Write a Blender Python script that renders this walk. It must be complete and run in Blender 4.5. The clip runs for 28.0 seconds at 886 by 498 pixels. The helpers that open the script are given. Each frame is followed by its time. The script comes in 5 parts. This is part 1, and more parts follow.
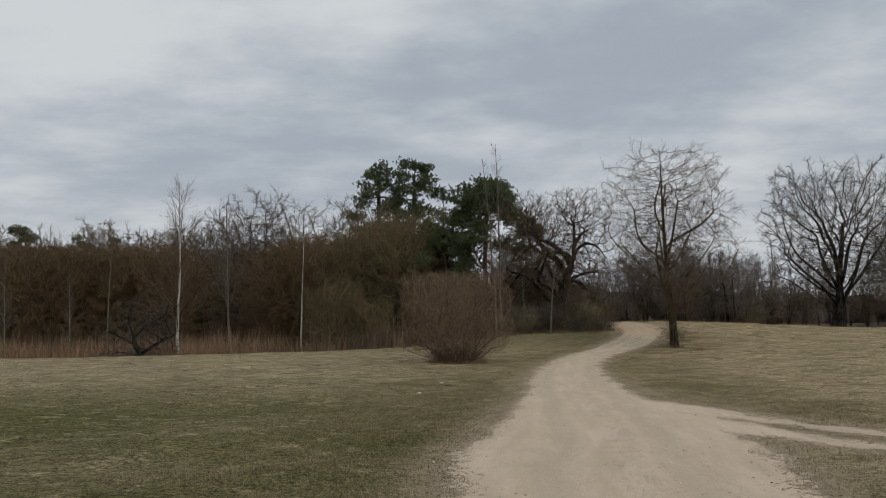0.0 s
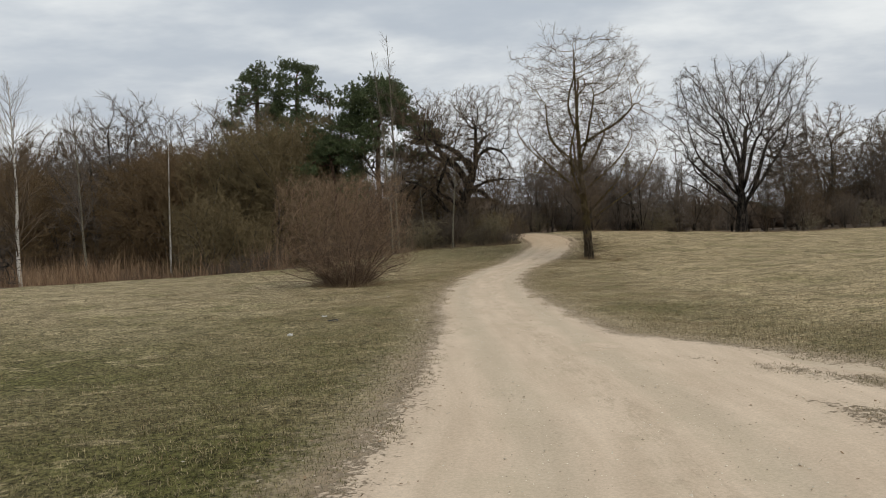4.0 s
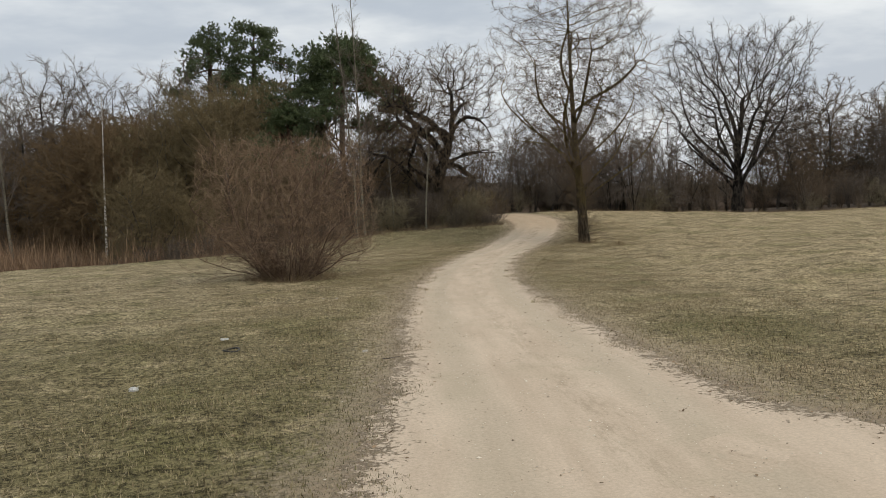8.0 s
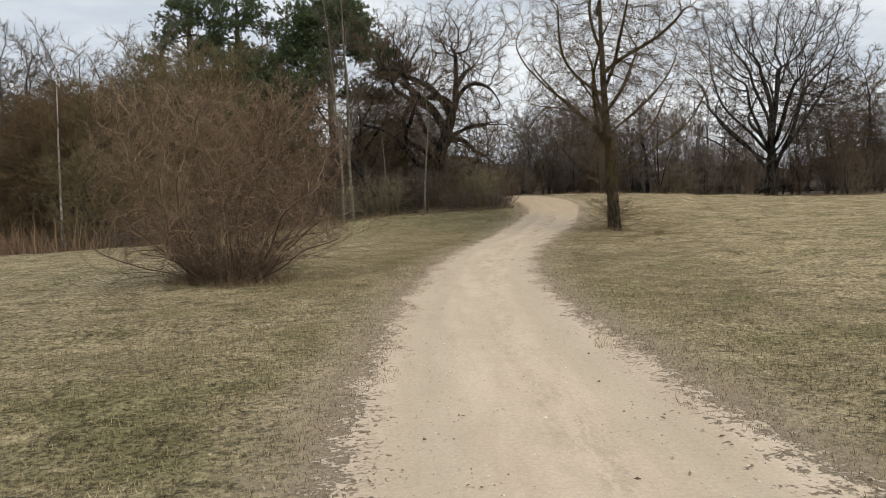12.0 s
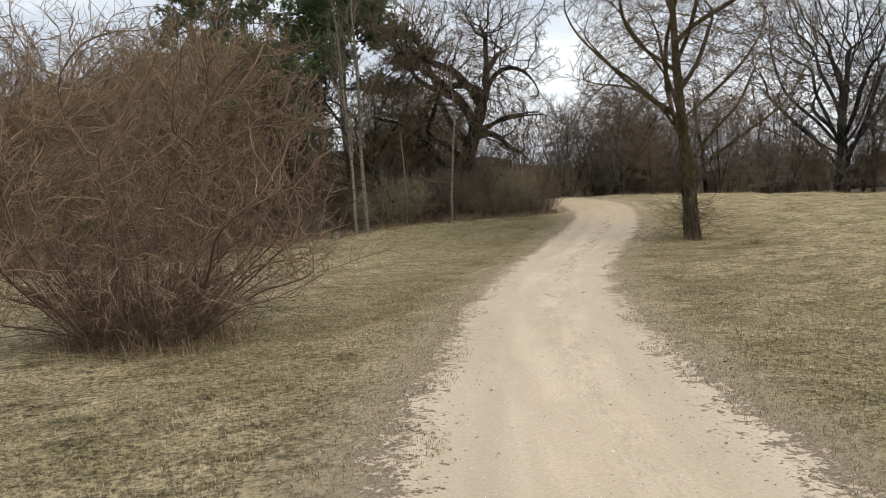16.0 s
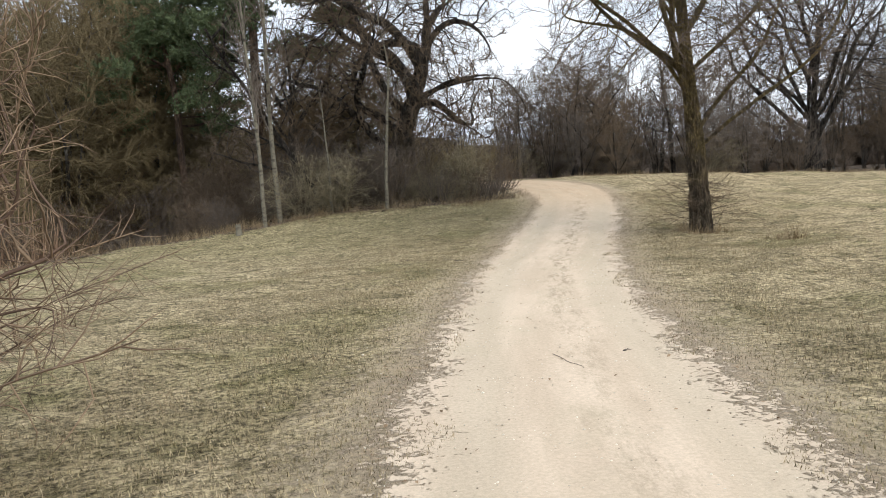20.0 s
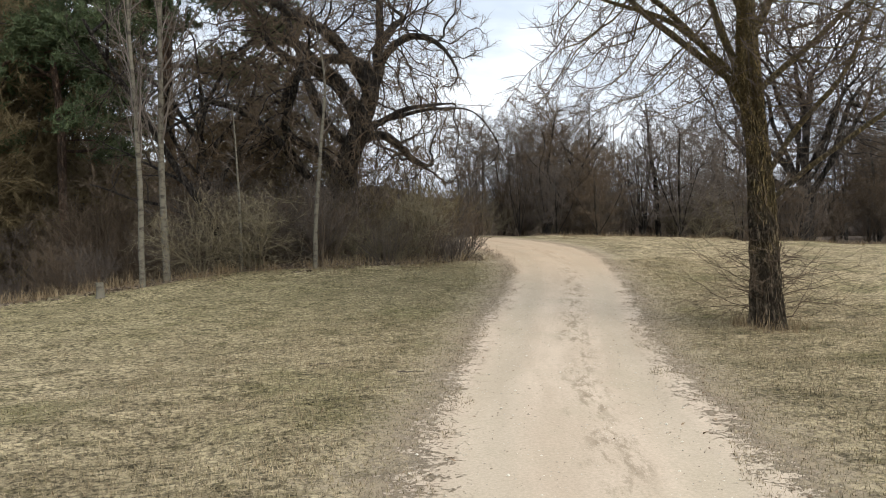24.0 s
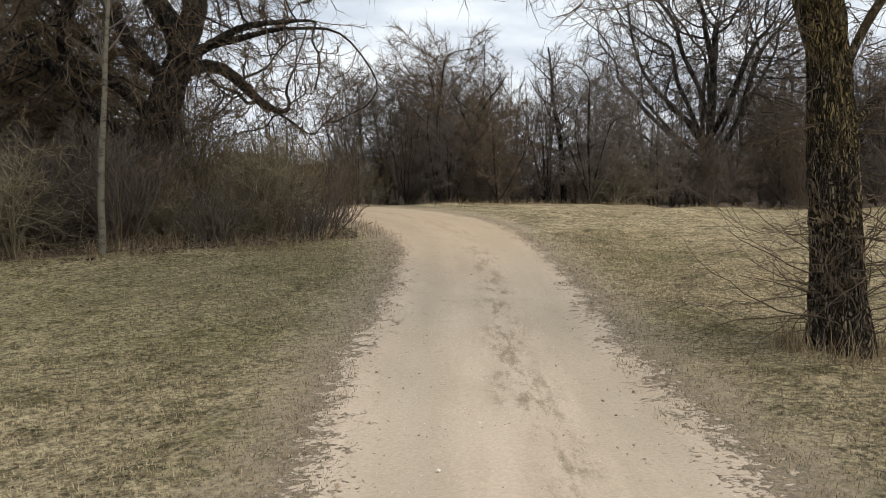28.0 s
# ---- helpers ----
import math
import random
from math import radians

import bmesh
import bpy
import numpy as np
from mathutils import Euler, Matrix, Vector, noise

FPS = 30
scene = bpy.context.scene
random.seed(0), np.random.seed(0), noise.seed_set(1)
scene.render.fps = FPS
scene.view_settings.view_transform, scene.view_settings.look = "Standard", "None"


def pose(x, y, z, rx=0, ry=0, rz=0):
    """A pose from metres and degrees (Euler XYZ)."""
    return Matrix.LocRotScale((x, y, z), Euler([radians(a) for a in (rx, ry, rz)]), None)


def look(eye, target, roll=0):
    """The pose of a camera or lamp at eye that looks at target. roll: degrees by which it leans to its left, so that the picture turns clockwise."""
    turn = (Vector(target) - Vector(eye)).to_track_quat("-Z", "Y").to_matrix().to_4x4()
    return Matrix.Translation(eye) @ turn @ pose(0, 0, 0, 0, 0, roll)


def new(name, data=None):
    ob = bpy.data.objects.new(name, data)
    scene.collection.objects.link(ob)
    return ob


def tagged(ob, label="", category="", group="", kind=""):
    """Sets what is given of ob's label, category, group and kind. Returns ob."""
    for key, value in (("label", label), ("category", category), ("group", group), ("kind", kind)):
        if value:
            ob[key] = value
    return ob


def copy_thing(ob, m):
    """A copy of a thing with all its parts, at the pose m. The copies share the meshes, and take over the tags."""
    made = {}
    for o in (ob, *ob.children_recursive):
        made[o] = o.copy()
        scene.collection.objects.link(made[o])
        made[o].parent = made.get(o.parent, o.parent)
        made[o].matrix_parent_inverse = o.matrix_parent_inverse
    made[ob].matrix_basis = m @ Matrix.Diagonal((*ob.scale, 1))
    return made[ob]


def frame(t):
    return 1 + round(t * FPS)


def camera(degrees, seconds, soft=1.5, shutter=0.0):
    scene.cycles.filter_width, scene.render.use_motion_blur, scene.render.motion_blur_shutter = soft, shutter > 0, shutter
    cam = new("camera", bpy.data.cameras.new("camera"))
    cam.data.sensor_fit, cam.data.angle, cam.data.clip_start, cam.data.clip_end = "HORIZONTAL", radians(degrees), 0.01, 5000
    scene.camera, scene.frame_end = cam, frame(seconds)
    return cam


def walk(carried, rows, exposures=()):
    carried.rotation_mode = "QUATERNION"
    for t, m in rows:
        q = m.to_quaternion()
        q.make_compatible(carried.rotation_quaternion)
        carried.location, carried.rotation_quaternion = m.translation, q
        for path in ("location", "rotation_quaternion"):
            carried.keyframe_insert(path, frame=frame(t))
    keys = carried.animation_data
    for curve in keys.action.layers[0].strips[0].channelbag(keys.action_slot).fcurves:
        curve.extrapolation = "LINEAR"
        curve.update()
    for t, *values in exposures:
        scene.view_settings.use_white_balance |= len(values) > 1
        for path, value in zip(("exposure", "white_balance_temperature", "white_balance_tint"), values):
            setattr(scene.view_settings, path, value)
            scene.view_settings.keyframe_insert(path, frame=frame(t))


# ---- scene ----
cam = camera(59.9, 28.0, 0.75)
METRES, EYE, TILT, LEAN, TURN = 40.5, 1.5, 0.0, 0.0, 0.0
ROWS = [
    (0.0, 0.0, 0.0, 0.0, 0.09, 5.34, 1.01),
    (0.5, -0.0001, 0.0168, -0.0005, -1.15, 2.5, 1.32),
    (1.0, 0.0, 0.0354, -0.0016, -3.22, -0.33, 0.92),
    (1.5, 0.002, 0.0544, -0.002, -4.35, -1.02, 0.98),
    (2.0, 0.002, 0.0713, -0.0022, -5.49, -1.52, 1.39),
    (2.5, 0.0033, 0.0895, -0.0025, -6.26, -1.21, 2.13),
    (3.0, 0.0032, 0.1065, -0.003, -6.92, -1.25, 1.81),
    (3.5, 0.0046, 0.1244, -0.0037, -7.77, -0.79, 2.87),
    (5.5, 0.0119, 0.1931, -0.0049, -7.85, -2.23, 1.8),
    (6.0, 0.0147, 0.2135, -0.0053, -8.11, -0.4, 2.12),
    (6.5, 0.0175, 0.2305, -0.0054, -10.52, -2.19, 2.8),
    (7.0, 0.0204, 0.2476, -0.0052, -10.46, -2.16, 3.48),
    (7.5, 0.0234, 0.2648, -0.0054, -10.42, -2.5, 2.66),
    (8.0, 0.0278, 0.282, -0.0055, -9.75, -2.52, 2.71),
    (8.5, 0.0309, 0.2988, -0.0057, -9.82, -3.23, 2.56),
    (9.0, 0.0358, 0.3186, -0.006, -9.6, -2.74, 2.34),
    (9.5, 0.0393, 0.3356, -0.0063, -9.64, -3.6, 2.56),
    (10.0, 0.044, 0.3535, -0.0069, -9.94, -3.6, 2.32),
    (10.5, 0.0467, 0.37, -0.0072, -10.05, -3.66, 1.54),
    (11.0, 0.0502, 0.388, -0.0076, -10.2, -3.4, 2.46),
    (11.5, 0.0521, 0.4065, -0.0078, -9.63, -3.55, 2.07),
    (13.5, 0.062, 0.4774, -0.0073, -9.15, -4.02, 3.61),
    (14.0, 0.0646, 0.494, -0.0077, -9.51, -3.21, 3.2),
    (14.5, 0.0669, 0.5113, -0.0074, -8.29, -1.6, 2.37),
    (15.0, 0.0685, 0.529, -0.0068, -8.12, -2.7, 3.34),
    (15.5, 0.071, 0.5474, -0.0069, -6.98, -2.29, 3.56),
    (16.0, 0.0736, 0.5651, -0.0071, -7.54, -3.31, 3.41),
    (16.5, 0.0771, 0.5822, -0.0072, -8.57, -2.93, 3.83),
    (17.0, 0.0792, 0.5991, -0.0069, -9.34, -2.78, 3.69),
    (17.5, 0.0825, 0.6173, -0.0075, -10.03, -4.09, 4.99),
    (18.0, 0.084, 0.6349, -0.0074, -8.99, -5.22, 4.41),
    (18.5, 0.088, 0.6536, -0.0072, -9.4, -4.14, 5.36),
    (19.0, 0.0905, 0.6737, -0.0081, -10.96, -4.31, 5.45),
    (19.5, 0.0939, 0.6895, -0.0081, -11.87, -5.01, 4.63),
    (20.0, 0.0971, 0.7084, -0.0079, -12.13, -4.76, 3.86),
    (20.5, 0.1012, 0.7273, -0.0071, -14.19, -4.1, 2.45),
    (21.0, 0.1052, 0.746, -0.0067, -14.81, -2.48, 1.75),
    (21.5, 0.1084, 0.7633, -0.0066, -15.63, -1.75, 2.09),
    (23.5, 0.1246, 0.8328, -0.0063, -17.39, -1.33, 1.91),
    (24.0, 0.1308, 0.8506, -0.0064, -15.65, -0.97, 1.32),
    (24.5, 0.1364, 0.868, -0.0064, -15.13, -1.95, 1.85),
    (25.0, 0.1426, 0.8856, -0.0073, -15.45, -3.08, 2.97),
    (25.5, 0.1481, 0.9034, -0.007, -18.62, -3.6, 3.15),
    (26.0, 0.1531, 0.918, -0.0073, -20.26, -3.19, 2.53),
    (26.5, 0.1595, 0.9345, -0.0076, -20.78, -3.33, 1.08),
    (27.0, 0.167, 0.9487, -0.0081, -24.61, -3.08, 1.48),
    (27.5, 0.1737, 0.9646, -0.0084, -24.99, -2.81, 1.68),
    (28.0, 0.1786, 0.9788, -0.0084, -24.34, -3.36, 1.97),
]
EXPOSURES = [(0.0, -0.57, 6680, 10), (0.5, -0.4, 6650, 10), (1.0, -0.22, 6800, 10), (2.0, -0.07, 6930, 10), (3.0, -0.12, 6930, 10), (5.5, -0.13, 6850, 10), (6.5, -0.1, 6850, 10), (8.0, -0.08, 6850, 10), (10.0, 0.17, 6900, 10), (11.0, 0.15, 6880, 10),
             (14.0, 0.11, 6750, 10), (16.0, 0.29, 6760, 10), (17.0, 0.4, 6700, 10), (18.0, 0.64, 6650, 10), (19.0, 0.5, 6500, 10), (20.0, 0.70, 6400, 10), (21.0, 0.52, 6400, 10), (24.0, 0.52, 6500, 10), (26.0, 0.44, 6610, 10), (28.0, 0.25, 6680, 10)]
walk(cam, [(t, pose(0, 0, EYE, TILT, LEAN, TURN) @ pose(METRES * x, METRES * y, METRES * z, 90 + pitch, roll, yaw)) for t, x, y, z, yaw, pitch, roll in ROWS], EXPOSURES)


# ---- small node helper ----
class Nodes:
    """Short notation for a node tree."""

    def __init__(self, tree):
        self.tree = tree

    def add(self, kind, values=None):
        n = self.tree.nodes.new(kind)
        for key, value in (values or {}).items():
            if isinstance(value, bpy.types.NodeSocket):
                self.tree.links.new(value, n.inputs[key])
            else:
                n.inputs[key].default_value = value
        return n

    def math(self, op, a, b=0.0, clamp=False):
        n = self.add("ShaderNodeMath", {0: a, 1: b})
        n.operation, n.use_clamp = op, clamp
        return n.outputs[0]

    def mix(self, factor, a, b, blend="MIX"):
        n = self.add("ShaderNodeMix")
        n.data_type, n.blend_type = "RGBA", blend
        for key, value in ((0, factor), (6, a), (7, b)):
            if isinstance(value, bpy.types.NodeSocket):
                self.tree.links.new(value, n.inputs[key])
            else:
                n.inputs[key].default_value = value if key == 0 else (*value, 1)
        return n.outputs[2]

    def noise(self, vector, scale, detail=4.0, rough=0.55):
        return self.add("ShaderNodeTexNoise", {"Vector": vector, "Scale": scale, "Detail": detail, "Roughness": rough}).outputs["Fac"]

    def ramp(self, value, low, high):
        n = self.add("ShaderNodeMapRange", {"Value": value, "From Min": low, "From Max": high})
        n.interpolation_type = "SMOOTHSTEP"
        return n.outputs[0]

    def attribute(self, name):
        n = self.add("ShaderNodeAttribute")
        n.attribute_name = name
        return n.outputs["Fac"]


# ---- overcast sky and a weak, wide sun ----
SUN_UP, SUN_ROUND = 38.0, 150.0
world = bpy.data.worlds.new("overcast_sky")
scene.world = world
world.use_nodes = True
world.node_tree.nodes.clear()
w = Nodes(world.node_tree)
sky = w.add("ShaderNodeTexSky")
sky.sky_type, sky.sun_disc, sky.sun_elevation, sky.sun_rotation, sky.dust_density = "NISHITA", False, radians(SUN_UP), radians(SUN_ROUND), 3.0
way = w.add("ShaderNodeTexCoord").outputs["Generated"]
xyz = w.add("ShaderNodeSeparateXYZ", {0: way})
above = w.math("MAXIMUM", xyz.outputs[2], 0.0)
deep = w.math("ADD", above, 0.16)
flat = w.add("ShaderNodeCombineXYZ", {0: w.math("MULTIPLY", w.math("DIVIDE", xyz.outputs[0], deep), 0.75), 1: w.math("DIVIDE", xyz.outputs[1], deep), 2: 3.7}).outputs[0]
big = w.noise(flat, 0.62, 6.0, 0.5)
small = w.noise(flat, 2.3, 5.0, 0.55)
cover = w.math("ADD", w.math("MULTIPLY", big, 0.62), w.math("MULTIPLY", small, 0.38))
grey = w.mix(w.ramp(cover, 0.40, 0.60), (0.61, 0.70, 0.82), (1.07, 1.14, 1.20))
low = w.ramp(above, 0.0, 0.30)
grey = w.mix(w.math("SUBTRACT", 0.35, w.math("MULTIPLY", low, 0.35)), grey, (0.86, 0.89, 0.96))
clouds = w.add("ShaderNodeBackground", {"Color": grey, "Strength": 0.93})
clear = w.add("ShaderNodeBackground", {"Color": sky.outputs[0], "Strength": 0.05})
both = w.add("ShaderNodeMixShader", {0: 0.12, 1: clouds.outputs[0], 2: clear.outputs[0]})
w.add("ShaderNodeOutputWorld", {"Surface": both.outputs[0]})
sun = bpy.data.lights.new("sun", "SUN")
sun.energy, sun.angle, sun.color = 1.3, radians(25), (1.0, 0.93, 0.83)
sun_ob = new("sun", sun)
sun_ob.matrix_world = look((0, 0, 60), (60 * math.cos(radians(SUN_UP)) * -math.sin(radians(SUN_ROUND)), 60 * math.cos(radians(SUN_UP)) * -math.cos(radians(SUN_ROUND)), 60 - 60 * math.sin(radians(SUN_UP))))


# ---- the lie of the land ----
def smooth(a, b, v):
    t = np.clip((v - a) / (b - a), 0, 1)
    return t * t * (3 - 2 * t)


def height(x, y):
    """The ground: a nearly level meadow that rises to the bend of the road and falls to a marsh on its far left."""
    x, y = np.asarray(x, float), np.asarray(y, float)
    h = -0.28 * smooth(0, 13, y) - 0.22 * np.exp(-(((x - 11) / 4.5) ** 2) - ((y - 27) / 10) ** 2)
    rise = 1.45 * np.where(x < 15, 0.12 + 0.88 * smooth(-9, 9, x), 1 - 0.62 * smooth(15, 38, x)) * smooth(43, 62, y)
    brink = np.where(x < -4, 48.5 + 0.153 * (x + 4), 48.5 + 0.5 * (x + 4))
    return h + rise - (1.5 * smooth(0, 9, y - brink) + 0.12 * rise) * (1 - smooth(1, 7, x))


def ground_at(x, y):
    return float(height(x, y))


# road: centre and half width from behind the start to beyond the bend; and the branch to the right
ROAD = [(1.5, -14, 1.6), (1.55, -6, 1.6), (1.55, 0, 1.55), (1.6, 4.5, 1.5), (1.72, 7.0, 1.65), (2.0, 9.4, 2.0), (2.4, 11.4, 2.0), (2.75, 14.5, 1.7), (3.25, 19, 1.34), (3.72, 23, 1.28), (4.5, 28, 1.2),
        (5.42, 32, 1.17), (6.55, 36, 1.16), (7.95, 40, 1.2), (9.2, 43, 1.25), (10.55, 46, 1.3), (12.1, 49.2, 1.3), (13.3, 52.2, 1.32), (13.9, 55.4, 1.45), (13.2, 58.8, 1.5), (11.3, 61.8, 1.4), (9.4, 64.6, 1.3)]
BRANCH = [(3.5, 16.0, 1.2), (4.45, 14.0, 1.1), (5.2, 12.55, 1.0), (6.0, 11.0, 1.0), (7.5, 8.6, 0.95), (11.5, 3.6, 1.0), (19.5, -6.5, 1.0)]
RUTS = ([(3.5, 17.0, 0.8), (4.55, 15.0, 0.78), (5.4, 13.5, 0.5), (6.4, 11.7, 0.4), (8.0, 9.1, 0.38), (12.0, 4.0, 0.4), (20.0, -6.0, 0.4)],
        [(3.3, 15.0, 1.1), (4.25, 13.0, 0.8), (4.95, 11.6, 0.5), (5.6, 10.35, 0.38), (7.0, 8.1, 0.36), (11.0, 3.2, 0.4), (19.0, -7.0, 0.4)])


def flowing(points, step=0.25):
    """A smooth line through the points, evenly stepped."""
    p = np.array(points, float)
    p = np.vstack([2 * p[0] - p[1], p, 2 * p[-1] - p[-2]])
    out = []
    for a, b, c, d in zip(p, p[1:], p[2:], p[3:]):
        n = max(2, int(np.linalg.norm((c - b)[:2]) / step))
        t = np.arange(n)[:, None] / n
        out.append(0.5 * (2 * b + (c - a) * t + (2 * a - 5 * b + 4 * c - d) * t ** 2 + (3 * b - a - 3 * c + d) * t ** 3))
    return np.vstack(out + [p[-2:-1]])


road_line, branch_line = flowing(ROAD), flowing(BRANCH)
rut_lines = [flowing(r) for r in RUTS]


def edge_distance(x, y):
    """How far a point lies outside the bare sand (negative: inside)."""
    q = np.stack([np.ravel(x), np.ravel(y)], 1)
    best = np.full(len(q), 99.0)
    for line in (road_line, *rut_lines):
        for part_ in np.array_split(line, max(1, len(line) // 12)):
            c, reach = part_[:, :2].mean(0), 14
            near = np.hypot(*(q - c).T) < reach
            if near.any():
                d = np.hypot(q[near, 0, None] - part_[None, :, 0], q[near, 1, None] - part_[None, :, 1]) - part_[None, :, 2]
                best[near] = np.minimum(best[near], d.min(1))
    return best.reshape(np.shape(x))


LUMPS = [(w_, *np.random.default_rng(3 + k).uniform(0, 2 * np.pi, 2)) for k, w_ in enumerate(np.geomspace(0.75, 5.0, 22))]


def surface(x, y, e):
    """The uneven turf: the lie of the land with low humps away from the sand; e is the distance from it."""
    x, y = np.asarray(x, float), np.asarray(y, float)
    humps = sum(0.0042 * w_ ** 0.8 * np.sin(2 * np.pi / w_ * (x * np.cos(a) + y * np.sin(a)) + b + 1.2 * np.sin(0.7 * x + 2 * a) + 1.1 * np.sin(0.6 * y + b)) for w_, a, b in LUMPS)
    return height(x, y) + humps * smooth(0.4, 1.6, e)


# ---- meshes ----
def mesh_of(name, verts, faces, material, attributes=None, smooth_shade=True):
    """A mesh from arrays: verts (n, 3) and faces, one array (m, 3 or 4) or several."""
    me = bpy.data.meshes.new(name)
    groups = [np.asarray(g, np.int32) for g in (faces if isinstance(faces, list) else [faces])]
    verts = np.asarray(verts, np.float32)
    sizes = np.concatenate([np.full(len(g), g.shape[1], np.int32) for g in groups])
    loops = np.concatenate([g.ravel() for g in groups])
    me.vertices.add(len(verts))
    me.vertices.foreach_set("co", verts.ravel())
    me.loops.add(len(loops))
    me.loops.foreach_set("vertex_index", loops)
    me.polygons.add(len(sizes))
    me.polygons.foreach_set("loop_start", np.r_[0, np.cumsum(sizes)[:-1]].astype(np.int32))
    me.polygons.foreach_set("loop_total", sizes)
    me.polygons.foreach_set("use_smooth", np.full(len(sizes), smooth_shade))
    for key, values in (attributes or {}).items():
        me.attributes.new(key, "FLOAT", "POINT").data.foreach_set("value", np.asarray(values, np.float32).ravel())
    me.update(calc_edges=True)
    me.materials.append(material)
    return me


def part_of(name, me, parent, label="", kind=""):
    ob = new(name, me)
    ob.parent = parent
    return tagged(ob, label, kind=kind)


def part(name, bm, material, parent, label=""):
    me = bpy.data.meshes.new(name)
    bm.to_mesh(me)
    bm.free()
    me.materials.append(material)
    return part_of(name, me, parent, label)


# ---- materials ----
def material(name, build, roughness=0.9, specular=0.2):
    m = bpy.data.materials.new(name)
    m.use_nodes = True
    m.node_tree.nodes.clear()
    n = Nodes(m.node_tree)
    colour, bump, strength = build(n)
    b = n.add("ShaderNodeBsdfPrincipled", {"Base Color": colour, "Roughness": roughness, "Specular IOR Level": specular})
    if bump is not None:
        normal = n.add("ShaderNodeBump", {"Height": bump, "Strength": strength, "Distance": 0.02}).outputs[0]
        n.tree.links.new(normal, b.inputs["Normal"])
    n.add("ShaderNodeOutputMaterial", {"Surface": b.outputs[0]})
    return m


def where(n):
    return n.add("ShaderNodeTexCoord").outputs["Object"]


def turf_colour(n, p):
    """Winter turf: straw, olive and brown in patches, greener and darker at the near left, paler on the meadow."""
    broad, mid, fine = n.noise(p, 0.16, 3.0), n.noise(p, 1.1, 7.0, 0.65), n.noise(p, 17.0, 7.0, 0.82)
    stretched = n.add("ShaderNodeMapping", {"Vector": p, "Scale": (0.7, 1.3, 1.0)}).outputs[0]
    bands = n.noise(stretched, 0.75, 6.0, 0.65)
    s = n.add("ShaderNodeSeparateXYZ", {0: p})
    meadow = n.ramp(n.math("SUBTRACT", s.outputs[0], n.math("MULTIPLY", s.outputs[1], 0.22)), 1.0, 6.5)
    green = n.math("MULTIPLY", n.ramp(n.math("ADD", broad, n.math("MULTIPLY", mid, 0.35)), 0.56, 0.80), n.math("SUBTRACT", 1.0, n.ramp(s.outputs[1], 13.0, 27.0)))
    c = n.mix(n.ramp(mid, 0.32, 0.68), (0.256, 0.206, 0.124), (0.392, 0.322, 0.20))
    c = n.mix(n.math("MULTIPLY", n.ramp(bands, 0.44, 0.66), n.math("ADD", 0.32, n.math("MULTIPLY", meadow, 0.3))), c, (0.15, 0.125, 0.065))
    # darker olive towards the near left, where the turf came out too bright
    near_left = n.math("MULTIPLY", n.math("SUBTRACT", 1.0, n.ramp(s.outputs[1], 14.0, 30.0)), n.math("SUBTRACT", 1.0, n.ramp(s.outputs[0], -1.0, 3.0)))
    c = n.mix(n.math("MULTIPLY", near_left, 0.7), c, (0.125, 0.113, 0.047))
    c = n.mix(n.math("MULTIPLY", meadow, n.math("MULTIPLY", n.ramp(mid, 0.30, 0.6), 0.5)), c, (0.44, 0.34, 0.20))
    c = n.mix(n.math("MULTIPLY", n.math("MULTIPLY", green, n.math("SUBTRACT", 1.0, meadow)), 0.85), c, (0.088, 0.09, 0.026))
    # dark thatch and pale straw; the contrast also paints in shading of uneven turf
    clump_tone = n.noise(n.add("ShaderNodeMapping", {"Vector": p, "Location": (7.0, 3.0, 0.0), "Scale": (0.8, 1.3, 1.0)}).outputs[0], 2.4, 6.0, 0.7)
    c = n.mix(n.math("MULTIPLY", n.ramp(clump_tone, 0.53, 0.63), 0.68), c, (0.105, 0.088, 0.042))
    c = n.mix(n.math("MULTIPLY", n.math("SUBTRACT", 1.0, n.ramp(clump_tone, 0.36, 0.45)), 0.45), c, (0.46, 0.375, 0.235))
    c = n.mix(n.math("MULTIPLY", n.ramp(n.noise(n.add("ShaderNodeMapping", {"Vector": p, "Location": (21.0, 4.0, 0.0)}).outputs[0], 0.42, 5.0, 0.6), 0.50, 0.66), 0.4), c, (0.14, 0.135, 0.05))
    # dark clods: shade of small relief put into the colour, not modelled
    clod_shade = n.noise(n.add("ShaderNodeMapping", {"Vector": p, "Location": (3.0, 11.0, 0.0)}).outputs[0], 5.2, 4.0, 0.6)
    c = n.mix(n.math("MULTIPLY", n.ramp(clod_shade, 0.58, 0.68), 0.6), c, (0.075, 0.064, 0.03))
    lush = n.math("MULTIPLY", n.ramp(n.math("ADD", s.outputs[1], n.math("MULTIPLY", mid, 6.0)), 46.0, 53.0), n.math("SUBTRACT", 1.0, n.ramp(s.outputs[0], 10.5, 13.0)))
    c = n.mix(n.math("MULTIPLY", lush, 0.4), c, (0.16, 0.145, 0.065))
    grain = n.math("ADD", 0.24, n.math("MULTIPLY", n.ramp(n.math("ADD", n.math("MULTIPLY", fine, 0.8), n.math("MULTIPLY", n.noise(p, 5.0, 6.0, 0.75), 0.2)), 0.40, 0.62), 1.5))
    return c, grain, mid, fine


